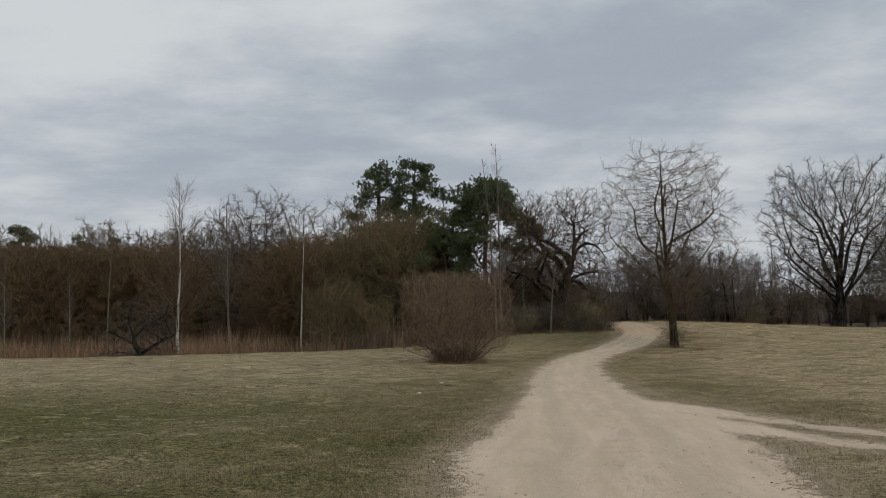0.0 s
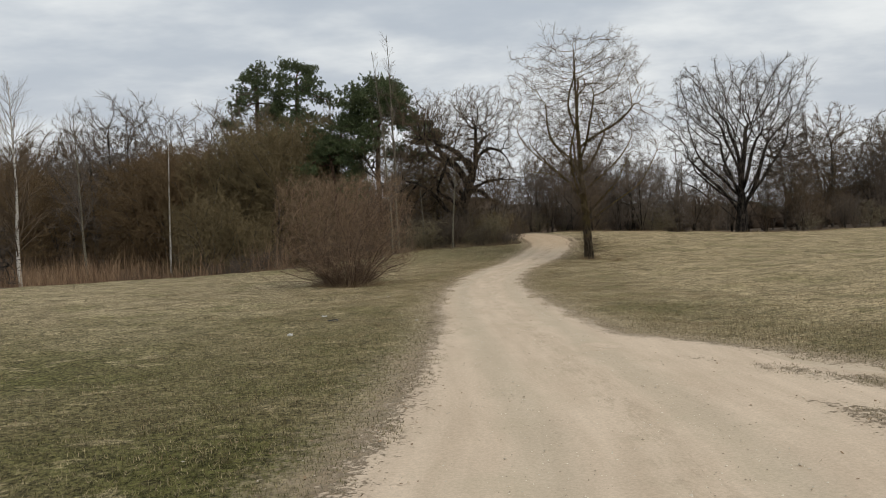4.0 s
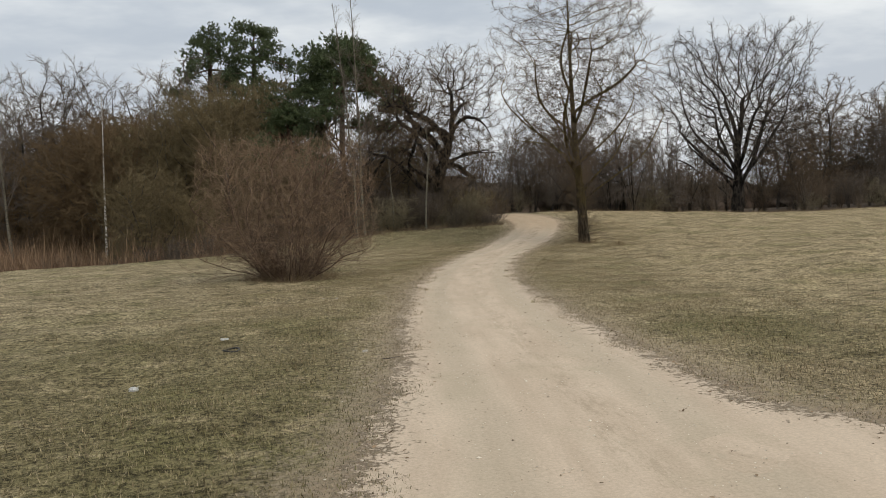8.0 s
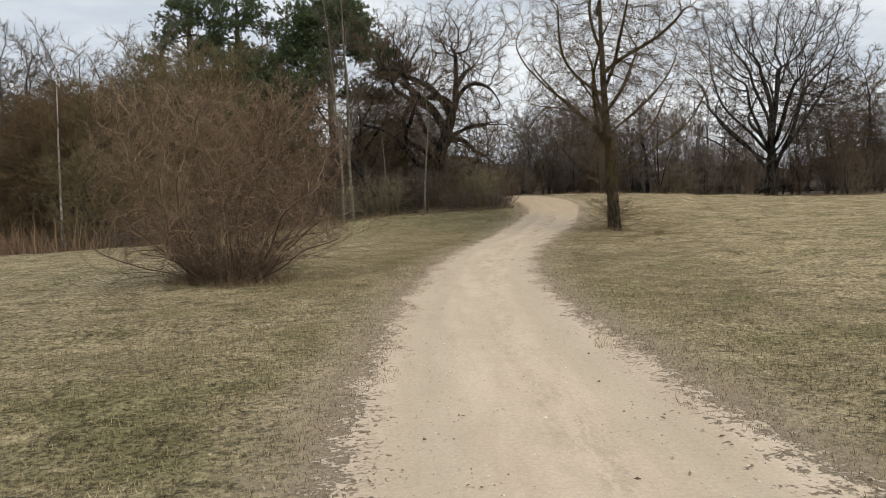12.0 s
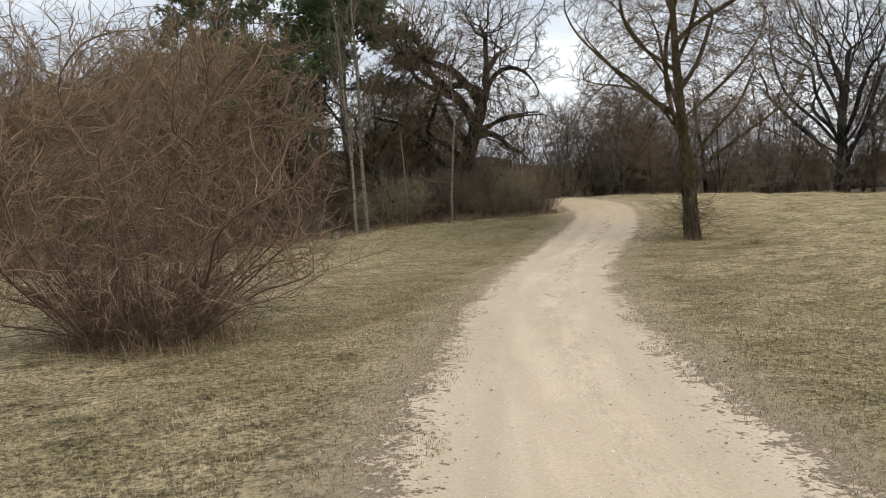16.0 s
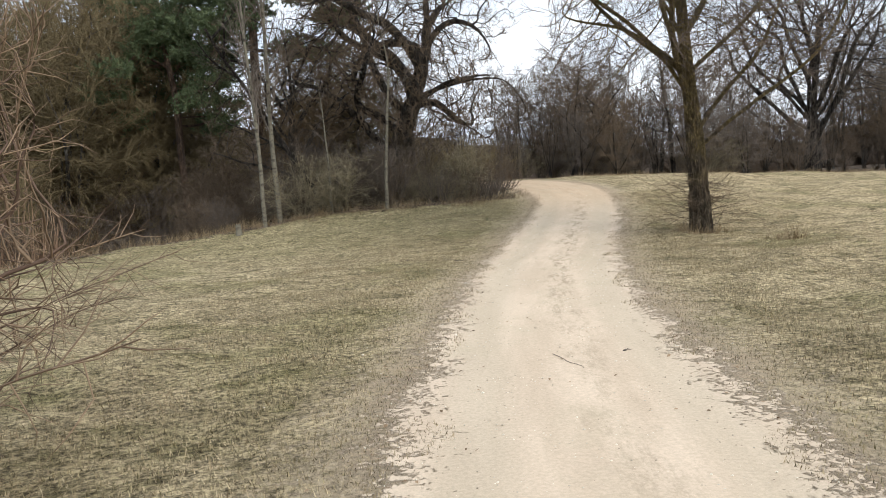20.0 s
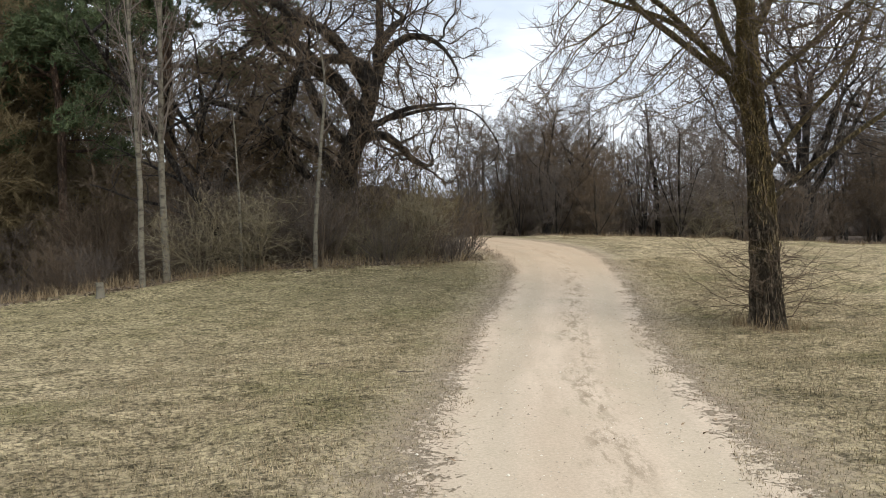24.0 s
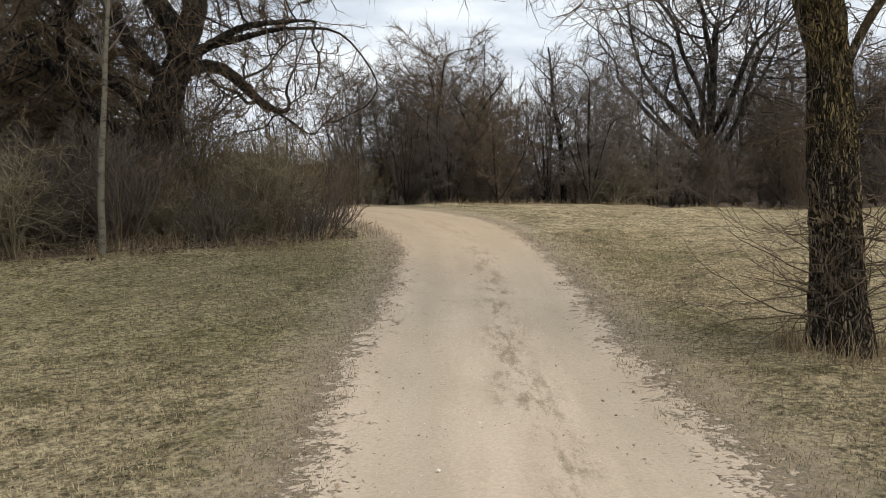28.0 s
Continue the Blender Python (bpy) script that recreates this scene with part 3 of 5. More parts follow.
def envelope(rng, n, profile, lobes=0.14, shell=0.42):
    """Points in a crown: profile gives (height, radius) pairs from below to its top."""
    h_, r_ = np.array(profile, float).T
    h = rng.uniform(h_[0], h_[-1], 8 * n)
    r = np.interp(h, h_, r_)
    h, r = (q[rng.random(8 * n) < (r / r_.max()) ** 1.7][:n] for q in (h, r))
    az = rng.uniform(0, 2 * np.pi, len(h))
    r = r * (1 + lobes * np.sin(3 * az + 0.9 * h + h_[0]) + lobes * 0.7 * np.sin(5 * az - 1.7 * h)) * rng.random(len(h)) ** shell
    return np.stack([r * np.cos(az), r * np.sin(az), h], 1)


def colonise(rng, seeds, targets, step=0.3, reach=2.5, kill=0.5, wander=0.25, sag=0.0, rounds=90, floor=-9.0):
    """Let wood grow from the seed lines towards the targets. Returns the nodes and the parent of each."""
    pos, par = [], []
    for line, root in seeds:
        last = root if root >= 0 else (int(np.argmin(np.linalg.norm(np.array(pos) - line[0], axis=1))) if pos else -1)
        for q in (line if not pos else line[1:]):
            pos.append(np.array(q, float))
            par.append(last)
            last = len(pos) - 1
    pos = np.array(pos)
    kids = np.bincount(np.array(par)[1:], minlength=len(pos))
    targets = np.asarray(targets)
    d = np.linalg.norm(targets[:, None] - pos[None], axis=2) + 99.0 * (pos[None, :, 2] < floor)
    near, dist = d.argmin(1), d.min(1)
    for _ in range(rounds):
        keep = dist > kill
        targets, near, dist = targets[keep], near[keep], dist[keep]
        pull = dist < reach
        pull &= kids[near] < 3
        if not len(targets):
            break
        if not pull.any():
            reach *= 1.3
            if reach > 30:
                break
            continue
        who, inv = np.unique(near[pull], return_inverse=True)
        way = np.zeros((len(who), 3))
        np.add.at(way, inv, unit(targets[pull] - pos[near[pull]]))
        way = unit(way) + rng.normal(0, wander, way.shape)
        way[:, 2] -= sag
        fresh = pos[who] + unit(way) * step
        kids[who] += 1
        base = len(pos)
        pos, kids = np.vstack([pos, fresh]), np.r_[kids, np.zeros(len(fresh), int)]
        par += list(who)
        d = np.linalg.norm(targets[:, None] - fresh[None], axis=2)
        k, m = d.argmin(1), d.min(1)
        closer = m < dist
        near, dist = np.where(closer, base + k, near), np.where(closer, m, dist)
    return pos, np.array(par)


def chains(pos, par, base, tip):
    """The grown wood as lines from fork to tip: (points, radii, the line it springs from, depth)."""
    n = len(pos)
    w = np.zeros(n)
    has = np.zeros(n, bool)
    has[par[1:]] = True
    w[~has] = 1
    for i in range(n - 1, 0, -1):
        w[par[i]] += w[i]
    r = tip * w ** (np.log(base / tip) / np.log(max(w.max(), 2)))
    kids = [[] for _ in range(n)]
    for i in range(1, n):
        kids[par[i]].append(i)
    out, todo = [], [(0, -1, -1, 0)]
    while todo:
        first, fork, owner, depth = todo.pop()
        ids, i = [first], first
        while kids[i]:
            order = sorted(kids[i], key=lambda q: -w[q])
            todo += [(q, i, len(out), depth + 1) for q in order[1:]]
            i = order[0]
            ids.append(i)
        line, rad = pos[ids], r[ids]
        if fork >= 0:
            line, rad = np.vstack([pos[fork], line]), np.r_[rad[0], rad]
        if len(line) > 2:
            line = np.vstack([line[:1], 0.25 * line[:-2] + 0.5 * line[1:-1] + 0.25 * line[2:], line[-1:]])
            rad = np.r_[rad[:-1], rad[-1] * 0.6]
        if len(line) > 1:
            out.append((line, rad, owner, depth))
        else:
            out.append((np.vstack([line, line + 0.01]), np.r_[rad, rad], owner, depth))
    return out


def resample(lines, size):
    """Lines of unlike lengths as arrays with one number of points each."""
    P, R = np.empty((len(lines), size, 3)), np.empty((len(lines), size))
    for k, (line, rad, *_) in enumerate(lines):
        t, i = np.linspace(0, len(line) - 1, size), np.arange(len(line))
        for a in range(3):
            P[k, :, a] = np.interp(t, i, line[:, a])
        R[k] = np.interp(t, i, rad)
    return P, R


def bundle(lines, sides):
    """Lines sorted by length into tubes of a few sizes."""
    out = []
    for low, high, size in ((0, 4, 3), (4, 8, 6), (8, 16, 11), (16, 999, 22)):
        some = [q for q in lines if low <= len(q[0]) < high]
        if some:
            out.append((*resample(some, size), sides))
    return out


def crown_of(ob, rng, seeds, targets, base, tip, mats, twigs, grow, furrow=None, limb=0.03, branch=0.02, split=True, trunk_radius=None, least=0.0035, droop=(0.02, -0.02), label="", stout=1.0):
    """A bare tree: trunk, each limb with its larger branches, and the fine wood. twigs: levels of (number, length, angle)."""
    lines = chains(*colonise(rng, seeds, targets, **grow), base, tip)
    line, rad = lines[0][:2]
    if trunk_radius is not None:
        rad = np.maximum(rad * 0.5, trunk_radius(line[:, 2]))
    if furrow:
        part_of("trunk", mesh_of("trunk", *furrowed(line[None], rad[None], *furrow), mats[0]), ob)
    else:
        P, R = resample([(line, rad)], 24)
        wood("trunk", [(P, R, 8)], mats[0], ob)
    made, rest = {}, []
    for k, (p, r, owner, depth) in enumerate(lines[1:], 1):
        if split and depth == 1 and r[0] > limb:
            r = r * np.linspace(stout, 1.0, len(r))
            made[k] = wood("limb", [(*resample([(p, r)], min(26, 3 + len(p))), 9 if r[0] > 0.05 else 6)], mats[0], ob)
        elif split and depth == 2 and r[0] > branch and owner in made:
            wood("branch", [(*resample([(p, r)], min(14, 2 + len(p))), 5)], mats[0], made[owner])
        else:
            rest.append((p, r))
    thick, thin = [q for q in rest if q[1][0] > branch * 0.7], [q for q in rest if q[1][0] <= branch * 0.7]
    if thick:
        wood("limbwork", bundle(thick, 5), mats[0], ob, kind="stuff")
    fine = bundle(thin, 4 if split else 3)
    pairs = np.vstack([np.stack([p[:-1], p[1:]], 1)[r[1:] < branch] for p, r, *_ in lines])
    P, R = pairs, np.full((len(pairs), 2), least * 2)
    for k, (n, length, angle) in enumerate(twigs):
        p, d, L, r = shoots(rng, P, R, np.full(len(P), length), n, 0.05, 1.0, angle, 14, 1.0, 0.75, 0.2, least)
        P, R = strand(rng, p, d, L, np.minimum(r, least * 1.9), 3 if k + 1 < len(twigs) else 1, 0.14, droop, 0.4)
        fine.append((P, R, -3))
    wood("crown", fine, mats[1], ob, label, kind="stuff")
    return ob


def seed_lines(rng, trunk, limbs, wander, seg=0.3):
    """The trunk and the first limbs as lines to grow from. limbs: height, azimuth, elevation, length, start pull, end pull."""
    out = [(trunk, -1)]
    for h, az, el, length, p0, p1 in limbs:
        k = int(np.argmin(np.abs(trunk[:, 2] - h)))
        lp, _ = strand(rng, trunk[k:k + 1], turn_to(one(az), one(el)), one(length), one(0.1), max(4, int(length / seg)), wander, (p0, p1))
        out.append((lp[0], k))
    return out


# the lone willow beside the road
rng = np.random.default_rng(11)
tree_a = thing("willow_tree", 13.16, 44.33, "tall bare willow with furrowed, rust-lichened trunk beside the road", "tree", sink=0.12)
pts, _ = strand(rng, np.zeros((1, 3)), one((-0.032, 0.0, 1)), one(11.2), one(0.28), 40, 0.006, (0.0, 0.0))
low_limbs = [(1.95, -2, 36, 5.6, 0.01, 0.06), (2.35, 20, 48, 4.6, 0.02, 0.03), (2.75, 174, 70, 5.2, -0.05, 0.02), (2.95, 190, 58, 5.4, -0.03, 0.03), (3.7, 176, 40, 4.0, 0.0, 0.03), (2.9, 184, 16, 1.6, -0.03, -0.05), (3.7, 182, 40, 4.6, -0.14, 0.02),
             (2.6, 80, 52, 4.4, 0.0, 0.03), (3.3, 262, 54, 4.0, 0.0, 0.03), (3.6, -6, 46, 4.4, -0.02, 0.04), (4.4, 20, 50, 3.8, -0.02, 0.04), (4.9, 168, 48, 3.8, -0.02, 0.04), (5.4, 300, 50, 3.4, 0.0, 0.03), (6.0, -14, 52, 3.4, 0.0, 0.03), (6.8, 200, 52, 3.2, 0.0, 0.03), (7.6, 60, 54, 2.8, 0.0, 0.03)]
crown_of(tree_a, rng, seed_lines(rng, pts[0], low_limbs, 0.09), envelope(rng, 5600, ((3.4, 1.6), (4.5, 3.1), (5.8, 3.65), (7.2, 3.4), (9.0, 2.6), (10.6, 1.5), (11.9, 0.3)), 0.14, 0.34), 0.19, 0.0056, (ROUGH_BARK, TWIG_ASH),
         ((2, 0.46, 34), (4, 0.26, 30)), dict(step=0.2, reach=1.3, kill=0.27, wander=0.24, floor=3.2), (126, 300), 0.026, 0.013,
         trunk_radius=lambda z: np.interp(z, (0, 0.12, 0.35, 1.0, 1.9, 2.7, 3.4, 5.0, 7.0, 9.0, 11.0), (0.30, 0.275, 0.235, 0.205, 0.195, 0.165, 0.135, 0.11, 0.08, 0.05, 0.016)), least=0.0032, stout=1.15)
# water shoots round its foot and up its trunk
n = 220
zf = np.concatenate([rng.uniform(0.25, 1.3, 60), rng.uniform(0.6, 4.0, 160)])
az = rng.uniform(0, 360, n)
root = np.stack([0.2 * np.cos(np.radians(az)), 0.2 * np.sin(np.radians(az)), zf], 1)
long = np.where(np.arange(n) < 60, rng.uniform(0.5, 1.7, n), rng.uniform(0.25, 0.7, n))
P, R = strand(rng, root, turn_to(az, rng.uniform(-10, 35, n)), long, rng.uniform(0.003, 0.0075, n), 8, 0.26, (-0.06, 0.1))
whorl = rng.uniform(0.005, 0.009, 20)
wa = np.where(np.arange(20) % 2 == 0, rng.normal(185, 40, 20), rng.normal(-5, 40, 20))
wl = rng.uniform(0.4, 1.25, 20)
W, WR = strand(rng, np.stack([0.22 * np.cos(np.radians(wa)), 0.22 * np.sin(np.radians(wa)), rng.uniform(0.6, 1.15, 20)], 1), turn_to(wa, rng.uniform(0, 45, 20)), wl, whorl, 8, 0.12, (-0.02, 0.05), 0.3)
wp, wd, wL, wr = shoots(rng, W, WR, wl, 7, 0.2, 1.0, 40, 14, 0.4, 0.6)
W2, WR2 = strand(rng, wp, wd, wL, wr, 4, 0.16, (0.03, 0.03))
p, d, L, r = shoots(rng, P, R, long, 5, 0.25, 1.0, 38, 14, 0.45, 0.6)
P2, R2 = strand(rng, p, d, L, r, 4, 0.25, (0.02, 0.02))
wood("regrowth", [(P, R, 4), (P2, R2, -3), (W, WR, 5), (W2, WR2, -3)], TWIG_BROWN, tree_a, "thin crooked brown shoots round the trunk", "stuff")

# the broad many-stemmed tree at the far edge of the meadow
rng = np.random.default_rng(21)
tree_b = thing("broad_tree", 35.9, 70.0, "broad bare many-limbed tree with a rounded crown behind the meadow", "tree")
pts, _ = strand(rng, np.zeros((1, 3)), one((0.03, 0, 1)), one(9.5), one(0.44), 30, 0.03, (0.02, 0.02))
fan = [(0.7 + 0.28 * k, 137.5 * k + 170, 62 + 22 * ((k * 5) % 9) / 9, 7.6 - 0.2 * k, 0.0, 0.03) for k in range(9)] + [(2.4 + 0.3 * k, a, e_, 5.2, -0.02, 0.05) for k, (a, e_) in enumerate(((182, 34), (-4, 36), (170, 48), (6, 48), (95, 40), (265, 40)))]
crown_of(tree_b, rng, seed_lines(rng, pts[0], fan, 0.09, 0.4), envelope(rng, 4200, ((3.6, 1.6), (5.2, 4.8), (8.0, 6.4), (11.0, 6.0), (13.4, 4.2), (15.2, 1.2)), 0.08, 0.36), 0.5, 0.011, (DARK_BARK, TWIG_DARK),
         ((2, 0.6, 32), (4, 0.34, 28)), dict(step=0.3, reach=2.0, kill=0.42, wander=0.2), (56, 120), 0.05, 0.03, least=0.0066)

# the crooked old willow at the edge of the wood, and a lower one behind the poplars
rng = np.random.default_rng(33)
tree_c = thing("old_willow", 8.3, 57.0, "dark crooked old willow with arching, drooping boughs", "tree")
pts, _ = strand(rng, np.zeros((1, 3)), one((0.04, 0.05, 1)), one(8.0), one(0.36), 28, 0.07, (0.05, 0.05))
boughs = [(1.5, 186, 38, 7.0, 0.0, 0.01), (2.2, 176, 28, 4.6, 0.0, 0.03), (2.9, 2, 50, 5.2, -0.02, -0.09), (3.4, 350, 34, 4.8, 0.02, -0.11), (3.0, 225, 40, 5.2, 0.0, -0.10), (2.6, 300, 48, 5.0, 0.0, -0.12), (3.2, 60, 50, 5.0, 0.0, -0.08),
          (3.8, 150, 58, 5.0, 0.02, -0.06), (3.4, 20, 66, 5.0, 0.0, -0.03), (4.4, 250, 66, 4.6, 0.0, -0.05), (4.8, 190, 40, 4.6, 0.03, -0.13), (5.0, 0, 40, 4.2, 0.0, -0.14)]
crown_of(tree_c, rng, seed_lines(rng, pts[0], boughs, 0.24), envelope(rng, 5200, ((1.9, 2.6), (3.2, 3.9), (5.0, 4.4), (7.0, 4.0), (8.8, 2.9), (10.2, 1.2)), 0.16, 0.5), 0.36, 0.0085, (DARK_BARK, TWIG_BROWN),
         ((2, 0.40, 46), (2, 0.24, 42)), dict(step=0.18, reach=1.2, kill=0.25, wander=0.42, sag=0.10), (56, 170), 0.04, 0.022, least=0.0046, droop=(0.05, -0.10), stout=1.5)
rng = np.random.default_rng(34)
tree_d = thing("old_willow", 4.9, 57.6, "lower dark willow with long arching boughs behind the poplars", "tree")
pts, _ = strand(rng, np.zeros((1, 3)), one((-0.12, 0.0, 1)), one(5.6), one(0.26), 20, 0.10, (0.02, 0.02))
crown_of(tree_d, rng, seed_lines(rng, pts[0], [(1.2 + 0.4 * k, 137.5 * k + 170, 34 + 5 * k, 4.4 - 0.2 * k, 0.02, -0.10) for k in range(8)], 0.15), envelope(rng, 600, ((1.4, 2.0), (3.0, 3.2), (5.0, 3.2), (6.6, 2.2), (7.8, 0.8)), 0.16, 0.5), 0.24, 0.0085, (DARK_BARK, TWIG_BROWN),
         ((2, 0.40, 46), (2, 0.24, 42)), dict(step=0.2, reach=1.3, kill=0.28, wander=0.4, sag=0.08), (42, 100), 0.035, 0.022, least=0.0046, droop=(0.05, -0.10))


def shrub(name, x, y, seed, stems, reach, tall, mats, label, category="shrub", lean=(25, 85), levels=((9, 6), (7, 4)), foot=0.5, stem_r=0.02, split=True, group="", curl=0.12, rise=(0.01, 0.05)):
    """A many-stemmed shrub; split: every stem is a part."""
    rng = np.random.default_rng(seed)
    ob = thing(name, x, y, label, category, group)
    az = rng.uniform(0, 360, stems)
    el = lean[0] + (lean[1] - lean[0]) * rng.random(stems) ** 0.8
    el[::23] *= 0.55
    rr = foot * np.sqrt(rng.random(stems)) * (1.15 - el / 120)
    P0 = np.stack([rr * np.cos(np.radians(az)), rr * np.sin(np.radians(az)), np.zeros(stems)], 1)
    L0 = tall * (reach + (1 - reach) * np.sin(np.radians(el))) * rng.uniform(0.72, 1.05, stems)
    P, R = strand(rng, P0, turn_to(az, el), L0, stem_r * rng.uniform(0.6, 1.2, stems), 9, curl * 0.75, rise, 0.25)
    if split:
        for k in range(stems):
            wood("stem", [(P[k:k + 1], R[k:k + 1], 5)], mats[0], ob)
    else:
        wood("stool", [(P, R, 4)], mats[0], ob)
    L, fine = L0, []
    for n, seg in levels:
        p, d, L, r = shoots(rng, P, R, L, n, 0.2, 1.0, 33, 13, 0.6, 0.68, 0.85, 0.0048)
        P, R = strand(rng, p, d, L, r, seg, curl, (0.03, 0.02), 0.35)
        fine.append((P, R, 3 if seg > 2 else -3))
    wood("crown", fine, mats[1], ob, kind="stuff")
    return ob


# the large rounded bush on the lawn: stems that fan out from its foot and branch into a dome
rng = np.random.default_rng(5)
bush = thing("bush", 0.48, 32.9, "large rounded leafless bush with russet twigs on the grass", "bush")
n = 170
az, el = rng.uniform(0, 360, n), 90 - 46 * np.sqrt(rng.random(n))
foot = 0.95 * np.sqrt(rng.random(n)) * (1.25 - el / 110)
root = np.stack([foot * np.cos(np.radians(az)), foot * np.sin(np.radians(az)), np.full(n, 0.02)], 1)
P, _ = strand(rng, root, turn_to(az, el), rng.uniform(0.7, 1.7, n), np.ones(n), 12, 0.15, (-0.02, 0.0))
far_az, far_el = rng.uniform(0, 360, 26), rng.uniform(32, 54, 26)
far_root = np.stack([0.6 * np.cos(np.radians(far_az)), 0.6 * np.sin(np.radians(far_az)), np.full(26, 0.02)], 1)
Q, _ = strand(rng, far_root, turn_to(far_az, far_el), rng.uniform(2.5, 3.3, 26), np.ones(26), 24, 0.11, (-0.015, 0.005))
seeds = [(np.array([(0, 0, -0.08), (0, 0, -0.04)]), -1)] + [(np.vstack([(0, 0, -0.04), q]), 1) for q in (*P, *Q)]
dome = envelope(rng, 10500, ((0.55, 1.0), (1.3, 2.05), (2.1, 2.45), (2.9, 2.25), (3.5, 1.6), (4.0, 0.5)), 0.05, 0.45)
lines = chains(*colonise(rng, seeds, dome, step=0.11, reach=0.8, kill=0.15, wander=0.3, floor=0.4), 0.1, 0.0042)
lines = [(p, np.minimum(r, 0.006 + 0.013 * np.linspace(1, 0, len(r))), o, k) for p, r, o, k in lines]
main = [q for q in lines if q[3] <= 1 and len(q[0]) > 6]
for q in main:
    wood("stem", [(*resample([q], min(24, len(q[0]))), 5)], TWIG_STEM, bush)
wood("inner_wood", bundle([q for q in lines[1:] if not (q[3] <= 1 and len(q[0]) > 6)], 3), TWIG_RED, bush, kind="stuff")
pairs = np.vstack([np.stack([p[:-1], p[1:]], 1)[r[1:] < 0.008] for p, r, *_ in lines])
p, d, L, r = shoots(rng, pairs, np.full((len(pairs), 2), 0.005), np.full(len(pairs), 0.34), 2, 0.0, 1.0, 42, 16, 1.0, 0.7, 0.2, 0.003)
P, R = strand(rng, p, d, L, r, 3, 0.3, (0.0, 0.03), 0.5)
SP, SR = resample(main, 14)
p, d, L, r = shoots(rng, SP, SR, np.full(len(SP), 0.85), 3, 0.08, 0.8, 44, 16, 1.0, 0.5, 0.3, 0.0042)
S1, T1 = strand(rng, p, d, L, r, 6, 0.2, (0.0, 0.03), 0.4)
p, d, L, r = shoots(rng, S1, T1, L, 3, 0.2, 1.0, 40, 14, 0.45, 0.7, 0.4, 0.003)
S2, T2 = strand(rng, p, d, L, r, 3, 0.2, (0.0, 0.02), 0.5)
wood("low_wood", [(S1, T1, 3), (S2, T2, -3)], TWIG_STEM, bush, "dark shoots along the stems", kind="stuff")
wood("outer_wood", [(P, R, -3)], TWIG_RED, bush, "fine russet shoots", kind="stuff")


# ---- pines ----
def needles(rng, tips, ways, per, size):
    """Tufts of flat needles round the shoot tips."""
    n = len(tips)
    d = unit(unit(ways)[:, None] * 0.75 + rng.normal(0, 0.62, (n, per, 3)))
    root = tips[:, None] - unit(ways)[:, None] * rng.uniform(0, size * 1.5, (n, per, 1))
    s = unit(np.cross(d, rng.normal(0, 1, d.shape))) * size * 0.11
    L = size * rng.uniform(0.7, 1.25, (n, per, 1))
    v = np.stack([root - s, root + s, root + d * L], 2).reshape(-1, 3)
    return v, np.arange(len(v)).reshape(-1, 3)


def pine(name, x, y, seed, tall, bare, wide, label, pads=18, fill=26, per=34, size=0.17, group="", lean=0.0):
    """A pine: boughs that each carry flat, rounded pads of needle tufts."""
    rng = np.random.default_rng(seed)
    ob = thing(name, x, y, label, "tree", group)
    pts, _ = strand(rng, np.zeros((1, 3)), one((lean, 0.0, 1)), one(tall * 0.93), one(0.1), 30, 0.03, (0.02, 0.02))
    trunk = pts[0]
    f = (np.arange(pads) + rng.uniform(0.1, 0.9, pads)) / pads
    h = tall * (bare + (1 - bare) * f ** 0.9)
    out = wide * np.clip(1.15 - 0.95 * np.maximum(f - 0.35, 0) / 0.65, 0.12, 1) * rng.uniform(0.45, 1.0, pads)
    az = 137.5 * np.arange(pads) + rng.uniform(-25, 25, pads)
    mid = np.array([trunk[int(q / tall / 0.93 * 30) if q < tall * 0.93 else 30] for q in h])
    centre = np.stack([mid[:, 0] + out * np.cos(np.radians(az)), mid[:, 1] + out * np.sin(np.radians(az)), np.minimum(h, tall - 0.2)], 1)
    spread = wide * rng.uniform(0.20, 0.33, pads)
    ball = unit(rng.normal(0, 1, (pads, fill, 3))) * rng.random((pads, fill, 1)) ** 0.4 * np.array([1.0, 1.0, 0.55])
    targets = (centre[:, None] + ball * spread[:, None, None]).reshape(-1, 3)
    lines = chains(*colonise(rng, [(trunk, -1)], targets, step=tall * 0.02, reach=wide * 0.5, kill=tall * 0.016, wander=0.12, sag=-0.03, rounds=110), tall * 0.014, 0.012)
    P, R = resample(lines[:1], 20)
    wood("trunk", [(P, R, 8)], PINE_BARK, ob)
    wood("branchwork", bundle(lines[1:], 4), PINE_BARK, ob)
    ends = np.array([q[0][-1] for q in lines[1:]])
    ways = np.array([q[0][-1] - q[0][-2] for q in lines[1:]])
    many = 15
    tips = (ends[:, None] + rng.normal(0, 1, (len(ends), many, 3)) * wide * np.array([0.075, 0.075, 0.045])).reshape(-1, 3)
    ways = (unit(ways)[:, None] + rng.normal(0, 0.55, (len(ends), many, 3)) + np.array([0, 0, 0.6])).reshape(-1, 3)
    v, fc = needles(rng, tips, ways, per, size)
    part_of("foliage", mesh_of("foliage", v, fc, NEEDLE, smooth_shade=False), ob, "dark green needle tufts", "stuff")
    return ob


